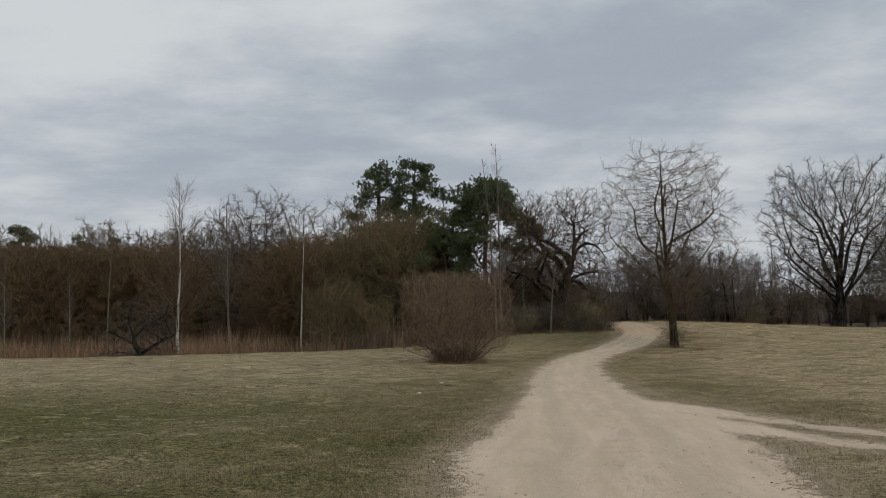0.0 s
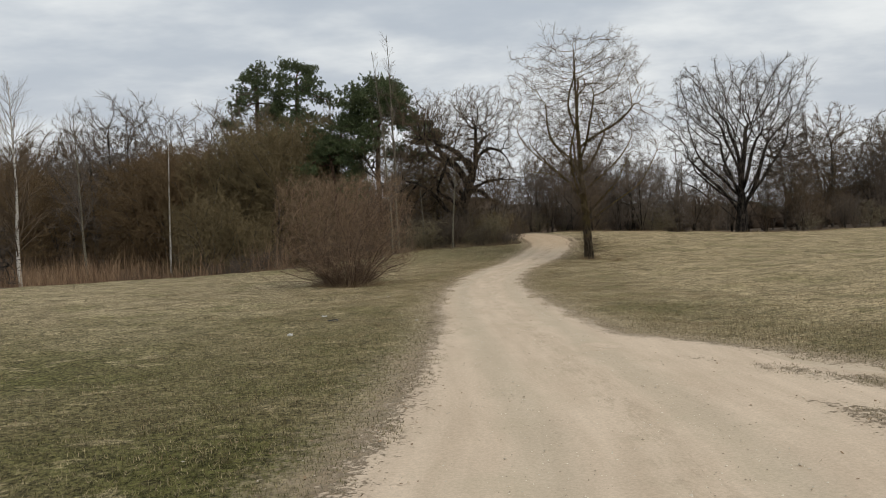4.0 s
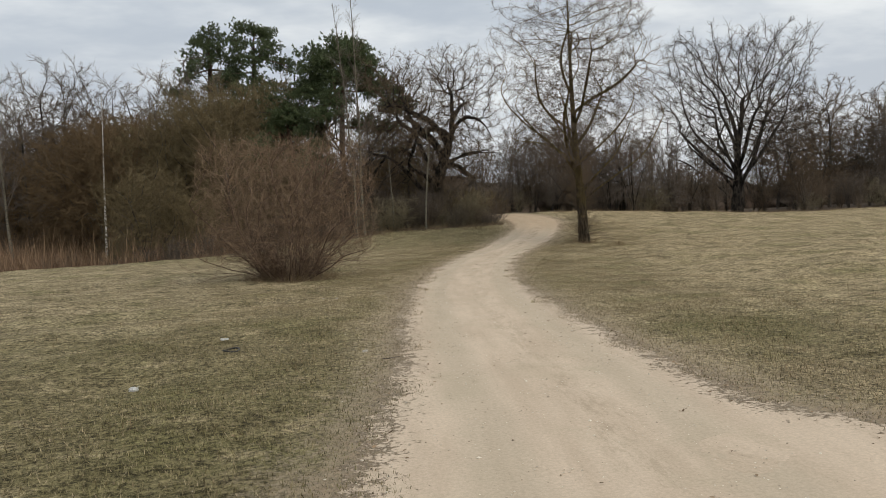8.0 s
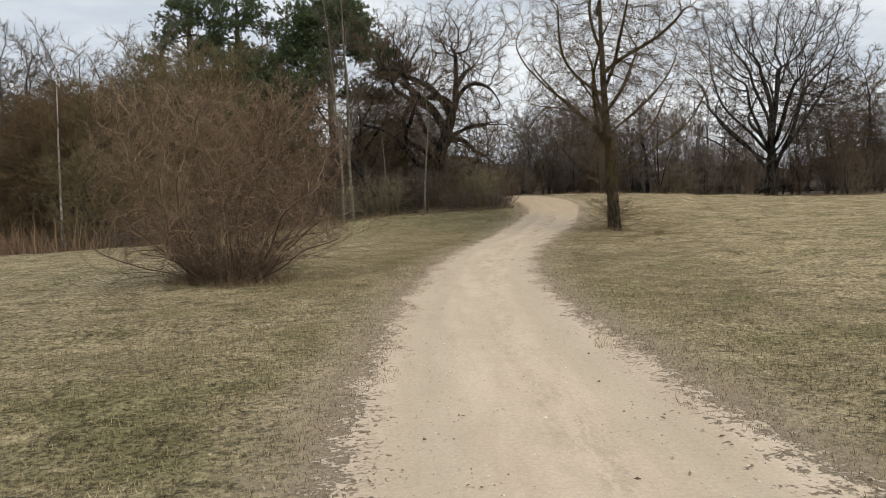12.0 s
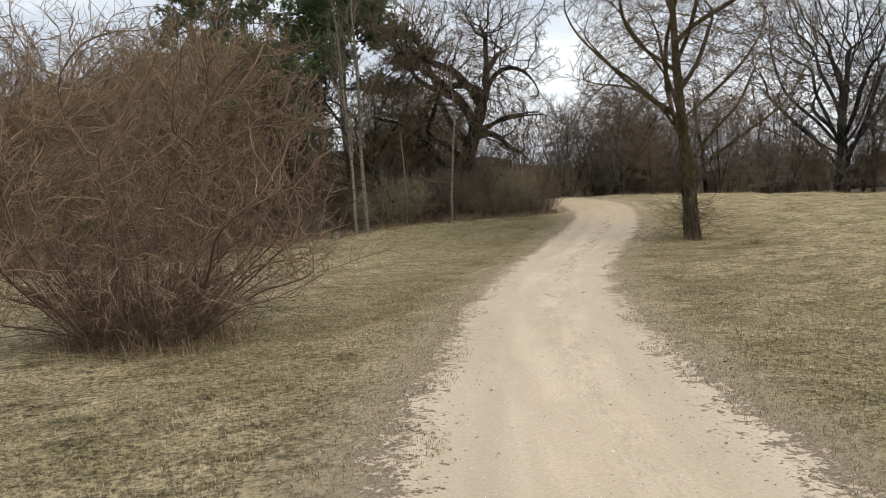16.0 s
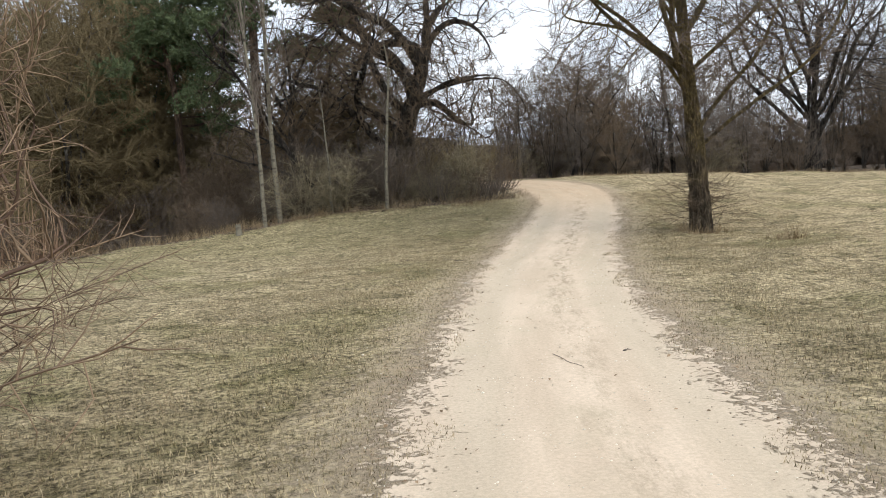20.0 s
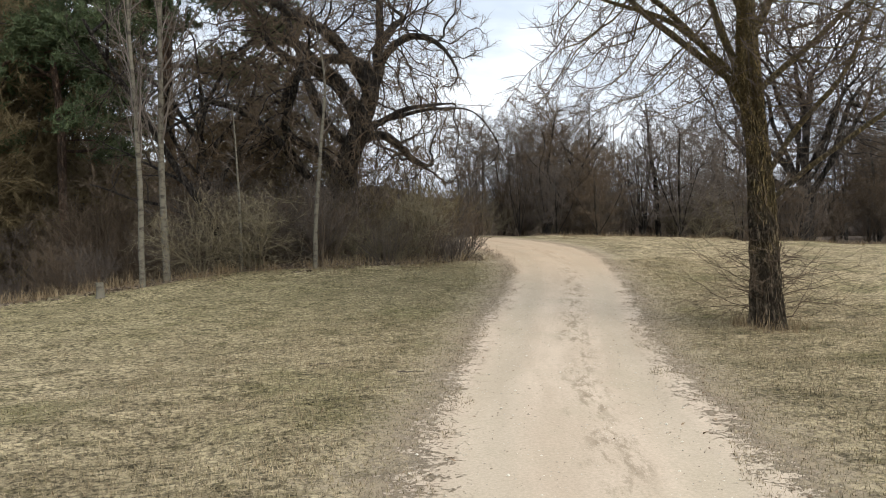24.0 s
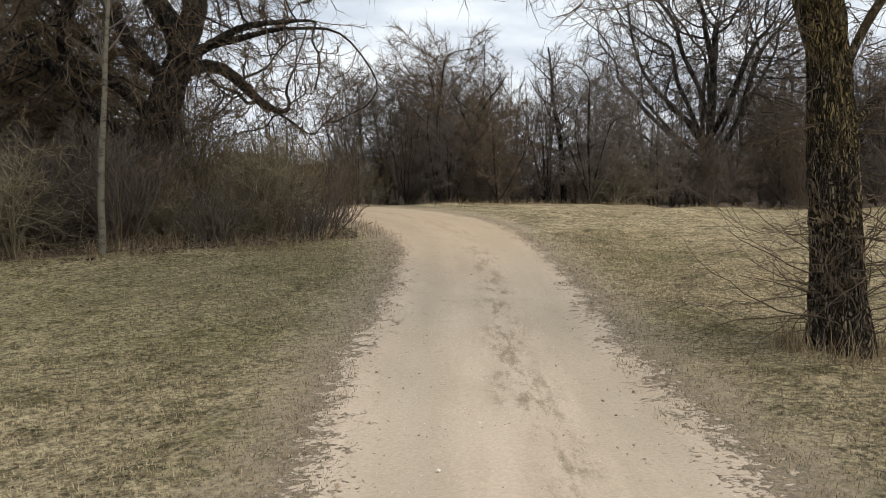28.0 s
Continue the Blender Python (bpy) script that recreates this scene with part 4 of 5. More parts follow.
pine("pine_tree", -6.6, 79.0, 41, 19.3, 0.56, 3.6, "tall pine with a dense dark green crown above the bare wood", 24)
pine("pine_tree", -3.7, 78.0, 42, 19.0, 0.56, 4.0, "tall dark green pine leaning beside another one", 26, lean=0.03)
pine("pine_tree", 3.6, 63.0, 43, 12.7, 0.58, 4.2, "broad dark green pine standing behind slender grey poplars", 30, 34, 30, 0.15)
pine("pine_tree", 0.3, 61.0, 44, 9.6, 0.56, 2.9, "lower green pine half hidden in the thicket", 18, 20, 18, 0.16)
for k, (x, y, tall) in enumerate(((-86, 132, 20), (-80, 128, 22), (-74, 134, 21), (-69, 130, 20), (-64, 136, 19), (-57, 133, 18), (-92, 128, 21))):
    pine("pine_tree", x, y, 300 + k, tall, 0.3, 4.2, "far dark green pine on the horizon", 16, 10, 12, 0.45, "far pines")


# ---- slender stems at the edge of the wood ----
def sapling(name, x, y, seed, tall, r, mats, label, limbs=26, start=0.35, lean=(0.0, 0.0), wide=0.16, group="", angle=38, sway=0.018):
    rng = np.random.default_rng(seed)
    ob = thing(name, x, y, label, "tree", group)
    P, R = strand(rng, np.zeros((1, 3)), one((lean[0], lean[1], 1)), one(tall), one(r), 16, sway, (0.03, 0.03), 0.12)
    wood("trunk", [(P, R, 7)], mats[0], ob)
    p, d, L, r1 = shoots(rng, P, R, one(tall), limbs, start, 0.98, angle, 10, wide * 1.45, 0.4, 0.86)
    P1, R1 = strand(rng, p, d, L, r1, 5, 0.09, (0.05, 0.03), 0.25)
    p, d, L, r1 = shoots(rng, P1, R1, L, 8, 0.15, 1.0, 32, 12, 0.62, 0.6, 0.84)
    P2, R2 = strand(rng, p, d, L, r1, 3, 0.1, (0.03, 0.0), 0.35)
    p, d, L, r1 = shoots(rng, P2, R2, L, 4, 0.2, 1.0, 30, 12, 0.68, 0.8, 0.7)
    P3, R3 = strand(rng, p, d, L, r1, 2, 0.1, (0.0, -0.04), 0.4)
    for q in range(len(P1)):
        wood("branch", [(P1[q:q + 1], R1[q:q + 1], 4)], mats[1], ob)
    wood("crown", [(P2, R2, 3), (P3, R3, -3)], mats[1], ob, kind="stuff")
    return ob


POPLARS = "slender poplars at the wood's edge"
sapling("poplar_tree", 3.5, 52.3, 51, 12.6, 0.068, (POPLAR_BARK, TWIG_GREY), "slender pale grey poplar at the edge of the lawn", 34, 0.2, group=POPLARS, wide=0.13, angle=28, sway=0.03)
sapling("poplar_tree", 3.95, 53.0, 52, 13.4, 0.085, (POPLAR_BARK, TWIG_GREY), "taller pale poplar with dark marks on its bark", 36, 0.2, (0.0, 0.01), group=POPLARS, wide=0.13, angle=28, sway=0.03)
sapling("poplar_tree", 7.3, 53.1, 53, 7.0, 0.062, (POPLAR_BARK, TWIG_GREY), "young pale poplar leaning before the old willow", 14, 0.35, (0.05, 0.0), group=POPLARS, wide=0.18, angle=36, sway=0.045)
sapling("poplar_tree", 5.6, 53.6, 54, 4.4, 0.05, (POPLAR_BARK, TWIG_GREY), "short thin poplar stem in the thicket", 10, 0.4, group=POPLARS, wide=0.14)
BIRCHES = "birches by the marsh"
sapling("birch_tree", -20.3, 59.0, 61, 14.2, 0.15, (BIRCH_BARK, TWIG_BROWN), "tall white-barked birch with fine reddish twigs by the marsh", 64, 0.2, group=BIRCHES, wide=0.24, angle=44)
sapling("birch_tree", -18.3, 66.0, 62, 13.6, 0.12, (POPLAR_BARK, TWIG_GREY), "birch with a pale open crown by the marsh", 44, 0.3, group=BIRCHES, wide=0.24, angle=30)
sapling("birch_tree", -11.6, 62.5, 63, 11.8, 0.095, (BIRCH_BARK, TWIG_OCHRE), "thin straight white birch before the thicket", 14, 0.72, group=BIRCHES, wide=0.08, sway=0.006)
sapling("birch_tree", -33.0, 58.0, 64, 8.4, 0.07, (POPLAR_BARK, TWIG_GREY), "young pale birch among dry reeds", 26, 0.3, group=BIRCHES, wide=0.16)
sapling("birch_tree", -29.0, 60.0, 65, 7.5, 0.06, (POPLAR_BARK, TWIG_GREY), "thin young birch among dry reeds", 22, 0.3, group=BIRCHES, wide=0.16)
sapling("birch_tree", -30.5, 70.0, 66, 11.5, 0.085, (POPLAR_BARK, TWIG_BROWN), "slim birch at the foot of the far wood", 26, 0.5, group=BIRCHES, wide=0.14)

# a low crooked tree in the marsh
rng = np.random.default_rng(71)
crooked = thing("crooked_tree", -20.6, 53.0, "low dark crooked tree leaning over the reeds", "tree")
pts, _ = strand(rng, np.zeros((1, 3)), one((-0.3, 0.0, 1)), one(4.2), one(0.26), 14, 0.16, (0.0, 0.02))
crown_of(crooked, rng, seed_lines(rng, pts[0], [(0.9, 178, 30, 2.6, 0.02, -0.08), (1.2, 4, 26, 2.8, 0.03, -0.07), (1.8, 200, 45, 2.4, 0.02, 0.02), (2.3, 20, 45, 2.2, 0.0, 0.02)], 0.2), envelope(rng, 900, ((1.0, 1.6), (2.2, 2.6), (3.6, 2.3), (5.0, 0.8)), 0.2, 0.4), 0.24, 0.012, (DARK_BARK, TWIG_DARK),
         ((2, 0.4, 42), (2, 0.24, 38)), dict(step=0.2, reach=1.6, kill=0.32, wander=0.38), (42, 90), 0.03, 0.025, least=0.007)


# ---- woods: a few trees and shrubs grown once and repeated ----
def wood_tree(name, seed, tall, mats, label, limbs=15, start=0.3, wide=0.34, angle=40, group="", density=(8, 6), r=0.011, stems=1, thick=0.011, kink=1.0, tilts=(70, 84), reach=(0.45, 0.85), sag=0.0):
    rng = np.random.default_rng(seed)
    ob = tagged(new(name), label, "tree", group)
    az = rng.uniform(0, 360, stems)
    tilt = rng.uniform(*tilts, stems) if stems > 1 else np.array([88.0])
    P, R = strand(rng, np.zeros((stems, 3)), turn_to(az, tilt), tall * rng.uniform(0.85, 1.0, stems), np.full(stems, tall * r), 8, 0.045 * kink, (0.03, 0.04), 0.2)
    if stems > 20:
        wood("stool", [(P, R, 4)], mats[0], ob)
    else:
        for q in range(stems):
            wood("trunk" if stems == 1 else "stem", [(P[q:q + 1], R[q:q + 1], 6 if stems < 10 else 4)], mats[0], ob)
    p, d, L, r1 = shoots(rng, P, R, np.full(stems, tall), limbs, start, 0.97, angle, 10, wide * 1.4, 0.45, 0.86, 0.01)
    P1, R1 = strand(rng, p, d, L, r1, 4, 0.1 * kink, (0.06 - sag, 0.05 - 2 * sag), 0.3)
    p, d, L, r1 = shoots(rng, P1, R1, L, density[0], 0.15, 1.0, 35, 12, reach[0] * 1.45, 0.55, 0.84, thick)
    P2, R2 = strand(rng, p, d, L, r1, 2, 0.14 * kink, (0.05, 0.03), 0.5)
    p, d, L, r1 = shoots(rng, P2, R2, L, density[1], 0.05, 1.0, 32, 12, reach[1] * 1.15, 0.9, 0.7, thick * 0.9)
    P3, R3 = strand(rng, p, d, L, r1, 1, 0.1, (0.05, 0.0), 0.5)
    wood("crown", [(P1, R1, 3), (P2, R2, -3), (P3, R3, -3)], mats[1], ob, kind="stuff")
    return ob


def round_tree(name, seed, tall, mats, label, group, stems=1, profile=((0.22, 0.10), (0.4, 0.21), (0.62, 0.24), (0.82, 0.17), (1.0, 0.03)), count=1100, tip=0.011, twigs=((2, 0.55, 32), (5, 0.34, 28)), wander=0.16, close=0.037):
    """A bare tree of the wood that fills a rounded crown."""
    rng = np.random.default_rng(seed)
    ob = tagged(new(name), label, "tree", group)
    pts, _ = strand(rng, np.zeros((1, 3)), one((0.03, 0.02, 1)), one(tall * 0.72), one(0.1), 20, 0.04, (0.02, 0.02))
    limbs = [(tall * (0.03 if stems > 1 else 0.25) + 0.04 * k, 137.5 * k + seed * 40, 60 + 22 * ((k * 3) % 5) / 5, tall * 0.5, 0.0, 0.02) for k in range(stems + 2)]
    return crown_of(ob, rng, seed_lines(rng, pts[0], limbs, 0.07, 0.4), envelope(rng, count, [(h * tall, r * tall) for h, r in profile]), tall * 0.013, tip, mats, twigs, dict(step=tall * 0.026, reach=tall * 0.2, kill=tall * close, wander=wander), limb=0.05, branch=0.04, split=False, least=tip * 0.8)


FAR = "bare trees of the wood"
BUSHY = ((0.10, 0.16), (0.3, 0.33), (0.58, 0.40), (0.82, 0.30), (1.0, 0.06))
kinds = {
    "brown": [round_tree("alder_tree", 100 + k, 12, (GREY_BARK, TWIG_BROWN), "bare brown-twigged alder in the wood", FAR, tip=0.012) for k in range(3)],
    "grey": [round_tree("ash_tree", 110 + k, 12, (GREY_BARK, TWIG_GREY), "bare grey-twigged tree in the wood", FAR, tip=0.010) for k in range(3)],
    "dark": [wood_tree("thicket_tree", 120 + k, 6, (DARK_BARK, TWIG_DARK), "thin dark many-stemmed tree in the thicket", 9, 0.15, 0.24, 32, FAR, (6, 4), 0.0062, 7, 0.0055, 1.4, (68, 86), (0.4, 0.7)) for k in range(4)],
    "slim": [wood_tree("thicket_sapling", 125 + k, 6.5, (GREY_BARK, TWIG_GREY), "slim grey upright sapling of the thicket", 9, 0.25, 0.2, 24, FAR, (5, 4), 0.0055, 5, 0.005, 2.2, (64, 88), (0.45, 0.7)) for k in range(3)],
    "crook": [round_tree("crooked_thicket_tree", 180 + k, 5.6, (DARK_BARK, TWIG_GREY if k % 2 else TWIG_BROWN), "low dark crooked many-branched tree in the thicket", FAR, 3, ((0.12, 0.10), (0.35, 0.30), (0.6, 0.38), (0.85, 0.28), (1.0, 0.06)), 620, 0.006, ((2, 0.45, 40), (4, 0.28, 36)), 0.34, 0.045) for k in range(4)],
    "olive": [round_tree("goat_willow", 130 + k, 8, (GREY_BARK, TWIG_OLIVE), "round olive-twigged willow in the thicket", FAR, 6, BUSHY, 2600, 0.008, ((2, 0.5, 30), (4, 0.3, 30)), 0.22, 0.028) for k in range(2)],
    "ochre": [round_tree("ochre_willow", 140 + k, 8, (GREY_BARK, TWIG_OCHRE), "round ochre-brown willow in the wood", FAR, 6, BUSHY, 2600, 0.008, ((2, 0.5, 30), (4, 0.3, 30)), 0.22, 0.028) for k in range(2)],
    "brush": [wood_tree("brushwood", 150 + k, 3.2, (TWIG_BROWN, TWIG_DARK), "tangled leafless brown brushwood of the thicket", 7, 0.05, group=FAR, stems=14, wide=0.46, density=(4, 4), r=0.005, thick=0.007, kink=2.2, tilts=(45, 86), sag=0.03) for k in range(4)],
    "pale": [wood_tree("hedge_bush", 170 + k, 2.4, (TWIG_PALE, TWIG_PALE), "tangled pale brown leafless bush at the thicket's edge", 7, 0.1, 0.5, 55, FAR, (5, 3), 0.0058, 12, 0.0055, 2.6, (35, 85), (0.6, 0.7), 0.14) for k in range(4)],
    "scrub": [wood_tree("scrub_bush", 160 + k, 3.2, (TWIG_BROWN, TWIG_BROWN), "leafless brown scrub of the thicket", 7, 0.05, group=FAR, stems=14, wide=0.46, density=(4, 4), r=0.005, thick=0.007, kink=2.2, tilts=(45, 86), sag=0.03) for k in range(3)],
}


def stand(kind, x, y, size, spin, lift=0.0):
    proto = kinds[kind][int(spin * 7) % len(kinds[kind])]
    return copy_thing(proto, pose(x, y, ground_at(x, y) - 0.1 + lift, 0, 0, spin * 57) @ Matrix.Diagonal((size, size, size, 1)))


def scatter(seed, n, box, choices, sizes, gap, keep=None):
    rng = np.random.default_rng(seed)
    done = []
    for _ in range(n * 12):
        if len(done) >= n:
            break
        x, y = rng.uniform(box[0], box[1]), rng.uniform(box[2], box[3])
        if keep and not keep(x, y):
            continue
        if any((x - a) ** 2 + (y - b) ** 2 < gap * gap for a, b in done) or edge_distance(np.array([x]), np.array([y]))[0] < 2.0:
            continue
        done.append((x, y))
        kind, how = (choices[rng.integers(len(choices))] + "_").split("_")[:2]
        stand(kind, x, y, rng.uniform(*sizes) * {"tall": 1.35, "low": 0.68}.get(how, 1.0), rng.uniform(0, 6.28))


# left: brushwood behind the poplars, the wood behind it, and the far wood across the marsh
scatter(1, 24, (-9, 11.3, 53.8, 58), ("brush", "scrub", "brush"), (0.35, 0.72), 0.95, lambda x, y: y > 53.9 + max(0, x - 5) * 0.18 - min(0, x) * 0.1)
scatter(31, 22, (-9, 11.3, 59, 64), ("brush", "scrub", "brush"), (0.8, 1.3), 1.1)
scatter(21, 20, (4.6, 11, 53.0, 56), ("pale", "pale", "brush"), (0.45, 0.95), 0.7, lambda x, y: y > 53.2 + max(0, x - 6) * 0.2 + max(0, 3 - x) * 0.15)
scatter(11, 14, (-10, 10.5, 57, 66), ("slim", "olive", "dark", "ochre"), (0.55, 0.9), 1.8, lambda x, y: x > 4.5 or x < -5)
scatter(2, 16, (-14, -2, 67, 86), ("brown", "dark", "olive", "brown"), (0.66, 0.95), 2.0)
scatter(22, 7, (-2, 13, 70, 86), ("brown", "dark", "slim"), (0.45, 0.62), 2.2)
scatter(12, 20, (-14, 12, 64, 76), ("brush", "scrub", "dark"), (0.7, 1.15), 1.6)
scatter(3, 64, (-100, -13, 77, 104), ("brown", "brown", "ochre_tall", "grey", "brown"), (1.1, 1.35), 2.6, lambda x, y: y > 79 - 0.1 * (x + 11))
scatter(13, 30, (-80, -12, 75, 86), ("brush", "scrub", "brown_low", "dark"), (0.9, 1.5), 2.0, lambda x, y: y > 76 - 0.06 * (x + 11))
scatter(41, 14, (-14, -3, 51, 62), ("scrub", "brush", "pale"), (0.35, 0.75), 1.4, lambda x, y: y > 51.5 and x < 1 - (y - 51) * 0.3 and not (-25 < x < -17 and y < 56))
for x, y, s in ((-4.6, 62.5, 1.42), (-7.4, 64.0, 1.3), (-0.8, 67, 1.5), (-4.0, 67.5, 1.5), (-3.2, 64.6, 1.55)):
    stand("olive", x, y, s, x + 9)
for x, y, s in ((-9.8, 65, 1.3), (-12.6, 67, 1.3), (-11.2, 71, 1.45), (-14.8, 70, 1.3), (-24.0, 80, 1.35), (-28, 82, 1.4), (-32.0, 81, 1.5), (-36, 80, 1.5), (-40.0, 79, 1.5), (-45, 82, 1.55), (-52, 84, 1.5)):
    stand("ochre", x, y, s, x + 60)
for x, y, s in ((-18.2, 78, 1.42), (-15.5, 79, 1.36), (-21.5, 79, 1.3), (-7.8, 72, 1.3), (-9.2, 74, 1.2)):
    stand("grey", x, y, s, x + 40)
# right: thicket behind the bend and along the meadow, taller at the far right
behind = lambda x, y: y > 61.6 + 0.11 * (x - 14) and not (30.5 < x < 38 and y < 70.5)
scatter(4, 22, (13.5, 34, 62.5, 73), ("dark", "crook", "crook", "slim", "crook", "dark"), (0.75, 1.25), 1.5, behind)
scatter(14, 26, (14, 50, 63.0, 71), ("brush", "scrub", "dark_low"), (0.6, 1.1), 1.3, behind)
scatter(24, 20, (15, 60, 62.0, 68), ("crook_low", "dark_low", "pale", "crook_low"), (0.7, 1.1), 1.0, behind)
scatter(5, 13, (24, 41, 70, 86), ("dark", "brown_low", "slim", "slim"), (0.6, 0.82), 1.8, behind)
scatter(25, 28, (41, 95, 70, 84), ("dark", "brown_low", "slim", "brown_low"), (0.8, 1.05), 1.9)
scatter(15, 30, (40, 95, 67, 76), ("brush", "scrub", "dark"), (1.0, 1.6), 1.7)
scatter(6, 38, (46, 100, 71, 90), ("grey", "brown"), (0.8, 1.08), 2.2)
scatter(7, 10, (10, 50, 80, 100), ("grey", "brown", "dark"), (0.55, 0.75), 2.4)
for protos in kinds.values():
    for ob in protos:
        for o in (*ob.children_recursive, ob):
            bpy.data.objects.remove(o)


# ---- the far wood as a plain dark band beyond everything that can be told apart ----
def far_band(name, points, tall, seed, label):
    line = flowing([(x, y, t) for (x, y), t in zip(points, tall)], 1.0)
    rng = np.random.default_rng(seed)
    n, rows = len(line), 9
    crown = sum(a * np.sin(np.arange(n) * f + p) for a, f, p in ((0.7, 0.13, 1.0), (0.6, 0.37, 2.0), (0.3, 0.83, 0.4)))
    z = np.linspace(0, 1, rows)[None] * (line[:, 2:3] + crown[:, None] + 2.5) - 2.5
    bulge = rng.normal(0, 0.9, (n, rows))
    v = np.stack([np.broadcast_to(line[:, :1], z.shape) + bulge, line[:, 1:2] + bulge * 0.8 + 4 * np.linspace(0, 1, rows)[None] ** 3, z], -1)
    i = np.arange(n * rows).reshape(n, rows)
    f = np.stack([i[:-1, :-1], i[1:, :-1], i[1:, 1:], i[:-1, 1:]], -1).reshape(-1, 4)
    top = v.reshape(-1, 3)[rng.integers(0, n, 9000) * rows + np.where(rng.random(9000) < 0.75, rows - 1, rng.integers(3, rows, 9000))] + rng.normal(0, 0.6, (9000, 3)) - np.array([0, 0.6, 0.6])
    P, R = strand(rng, top, np.stack([rng.normal(0, 0.45, 9000), rng.normal(0, 0.45, 9000), np.ones(9000)], 1), rng.uniform(1.2, 3.6, 9000), rng.uniform(0.025, 0.05, 9000), 2, 0.1)
    tv, (tq, tt) = tubes([(P, R, -3)])
    base = n * rows
    return tagged(new(name, mesh_of(name, np.vstack([v.reshape(-1, 3), tv]), [np.vstack([f, tq + base]), tt + base], FAR_WOOD)), label, "backdrop", kind="structure")


far_band("backdrop", [(-190, 60), (-150, 110), (-100, 122), (-50, 116), (-10, 104), (12, 104), (40, 102), (80, 98), (130, 90), (170, 40)], (10, 12, 14, 12.5, 10.5, 6.0, 4.0, 5.0, 7.5, 9.0), 91, "distant brown leafless wood closing the view")


# ---- low growth ----
def blades(rng, x, y, tall, wide, lean, z=None):
    """Single bent blades: two joined triangles' width at the foot, a point at the tip."""
    n = len(x)
    az, el = rng.uniform(0, 2 * np.pi, n), rng.uniform(*lean, n)
    z = surface(x, y, edge_distance(x, y)) if z is None else z
    L = tall * rng.uniform(0.55, 1.25, n)
    d = np.stack([np.cos(az) * np.cos(el), np.sin(az) * np.cos(el), np.sin(el)], 1)
    s = np.stack([-np.sin(az), np.cos(az), np.zeros(n)], 1) * (wide * rng.uniform(0.6, 1.3, n))[:, None]
    root = np.stack([x, y, z - 0.006], 1)
    mid = root + d * (L * 0.55)[:, None]
    tipp = root + d * L[:, None] - np.array([0, 0, 1.0]) * (L * 0.12)[:, None]
    v = np.stack([root - s, root + s, mid + s * 0.7, mid - s * 0.7, tipp], 1).reshape(-1, 3)
    b = np.arange(n)[:, None] * 5
    f = np.concatenate([b + np.array([[0, 1, 2]]), b + np.array([[0, 2, 3]]), b + np.array([[3, 2, 4]])]).reshape(-1, 3)
    return v, f


rng = np.random.default_rng(81)
n = 2300000
gx_, gy_ = rng.uniform(-9, 19, n), rng.uniform(5, 53, n)
e = edge_distance(gx_, gy_)
patchy = np.sin(gx_ * 2.3 + 1.1 * np.sin(gy_ * 1.7)) * np.sin(gy_ * 2.9 + 1.3 * np.sin(gx_ * 1.9))
ok = (e > -0.12 + 0.25 * patchy) & (rng.random(n) < np.clip(1.25 - np.maximum(e, 0) / 4.0, 0.04, 1))
gx_, gy_, e = gx_[ok], gy_[ok], e[ok]
az, el, L = rng.uniform(0, 2 * np.pi, len(gx_)), rng.uniform(0.3, 1.35, len(gx_)), rng.uniform(0.02, 0.05, len(gx_))
root = np.stack([gx_, gy_, surface(gx_, gy_, e) + 0.002], 1)
side = np.stack([-np.sin(az), np.cos(az), 0 * az], 1) * rng.uniform(0.0018, 0.0048, len(az))[:, None]
tipp = root + np.stack([np.cos(az) * np.cos(el), np.sin(az) * np.cos(el), np.sin(el)], 1) * L[:, None]
v = np.stack([root - side, root + side, tipp], 1).reshape(-1, 3)
f = np.arange(len(v)).reshape(-1, 3)
tagged(new("grass", mesh_of("grass", v, f, BLADE, smooth_shade=False)), "short dry straw-coloured grass blades on the meadow", "grass", kind="stuff")


def tufts(name, seed, spots, per, spread, tall, wide, lean, mat, label, category="dry grass"):
    rng = np.random.default_rng(seed)
    sx = np.repeat([s[0] for s in spots], per) + rng.normal(0, spread, per * len(spots))
    sy = np.repeat([s[1] for s in spots], per) + rng.normal(0, spread, per * len(spots))
    v, f = blades(rng, sx, sy, tall * np.repeat(rng.uniform(0.45, 1.15, len(spots)), per), wide, lean)
    return tagged(new(name, mesh_of(name, v, f, mat, smooth_shade=False)), label, category, kind="stuff")


rng = np.random.default_rng(82)
edge_spots = [(a, 52.3 + 0.12 * a * (a > 0) + 0.35 * rng.normal() - 0.5 * (a < 3) * (3 - a) * 0.4) for a in rng.uniform(-6, 12.2, 170)]
tufts("dry_grass", 83, edge_spots, 34, 0.22, 0.42, 0.0032, (0.2, 1.45), DRY, "dry straw-coloured grass along the foot of the thicket")
tufts("dry_grass", 84, [(13.16 + 0.42 * math.cos(k), 44.33 + 0.42 * math.sin(k)) for k in range(12)], 40, 0.12, 0.3, 0.004, (0.6, 1.5), DRY, "dry grass round the foot of the willow")
tufts("dry_grass", 85, [(0.48 + (0.45 + 0.9 * ((k * 7) % 10) / 10) * math.cos(k), 32.9 + (0.45 + 0.9 * ((k * 7) % 10) / 10) * math.sin(k)) for k in range(46)], 42, 0.22, 0.4, 0.004, (0.5, 1.4), DRY, "dry grass round the foot of the bush")
marsh = [(a, b) for a, b in zip(rng.uniform(-75, -3, 2600), rng.uniform(52, 74, 2600)) if b > 53 and a < 2 - (b - 52) * 0.2]
tufts("reeds", 86, marsh, 22, 0.6, 2.9, 0.012, (0.7, 1.5), REED, "brown dry reeds standing in the marsh", "reeds")
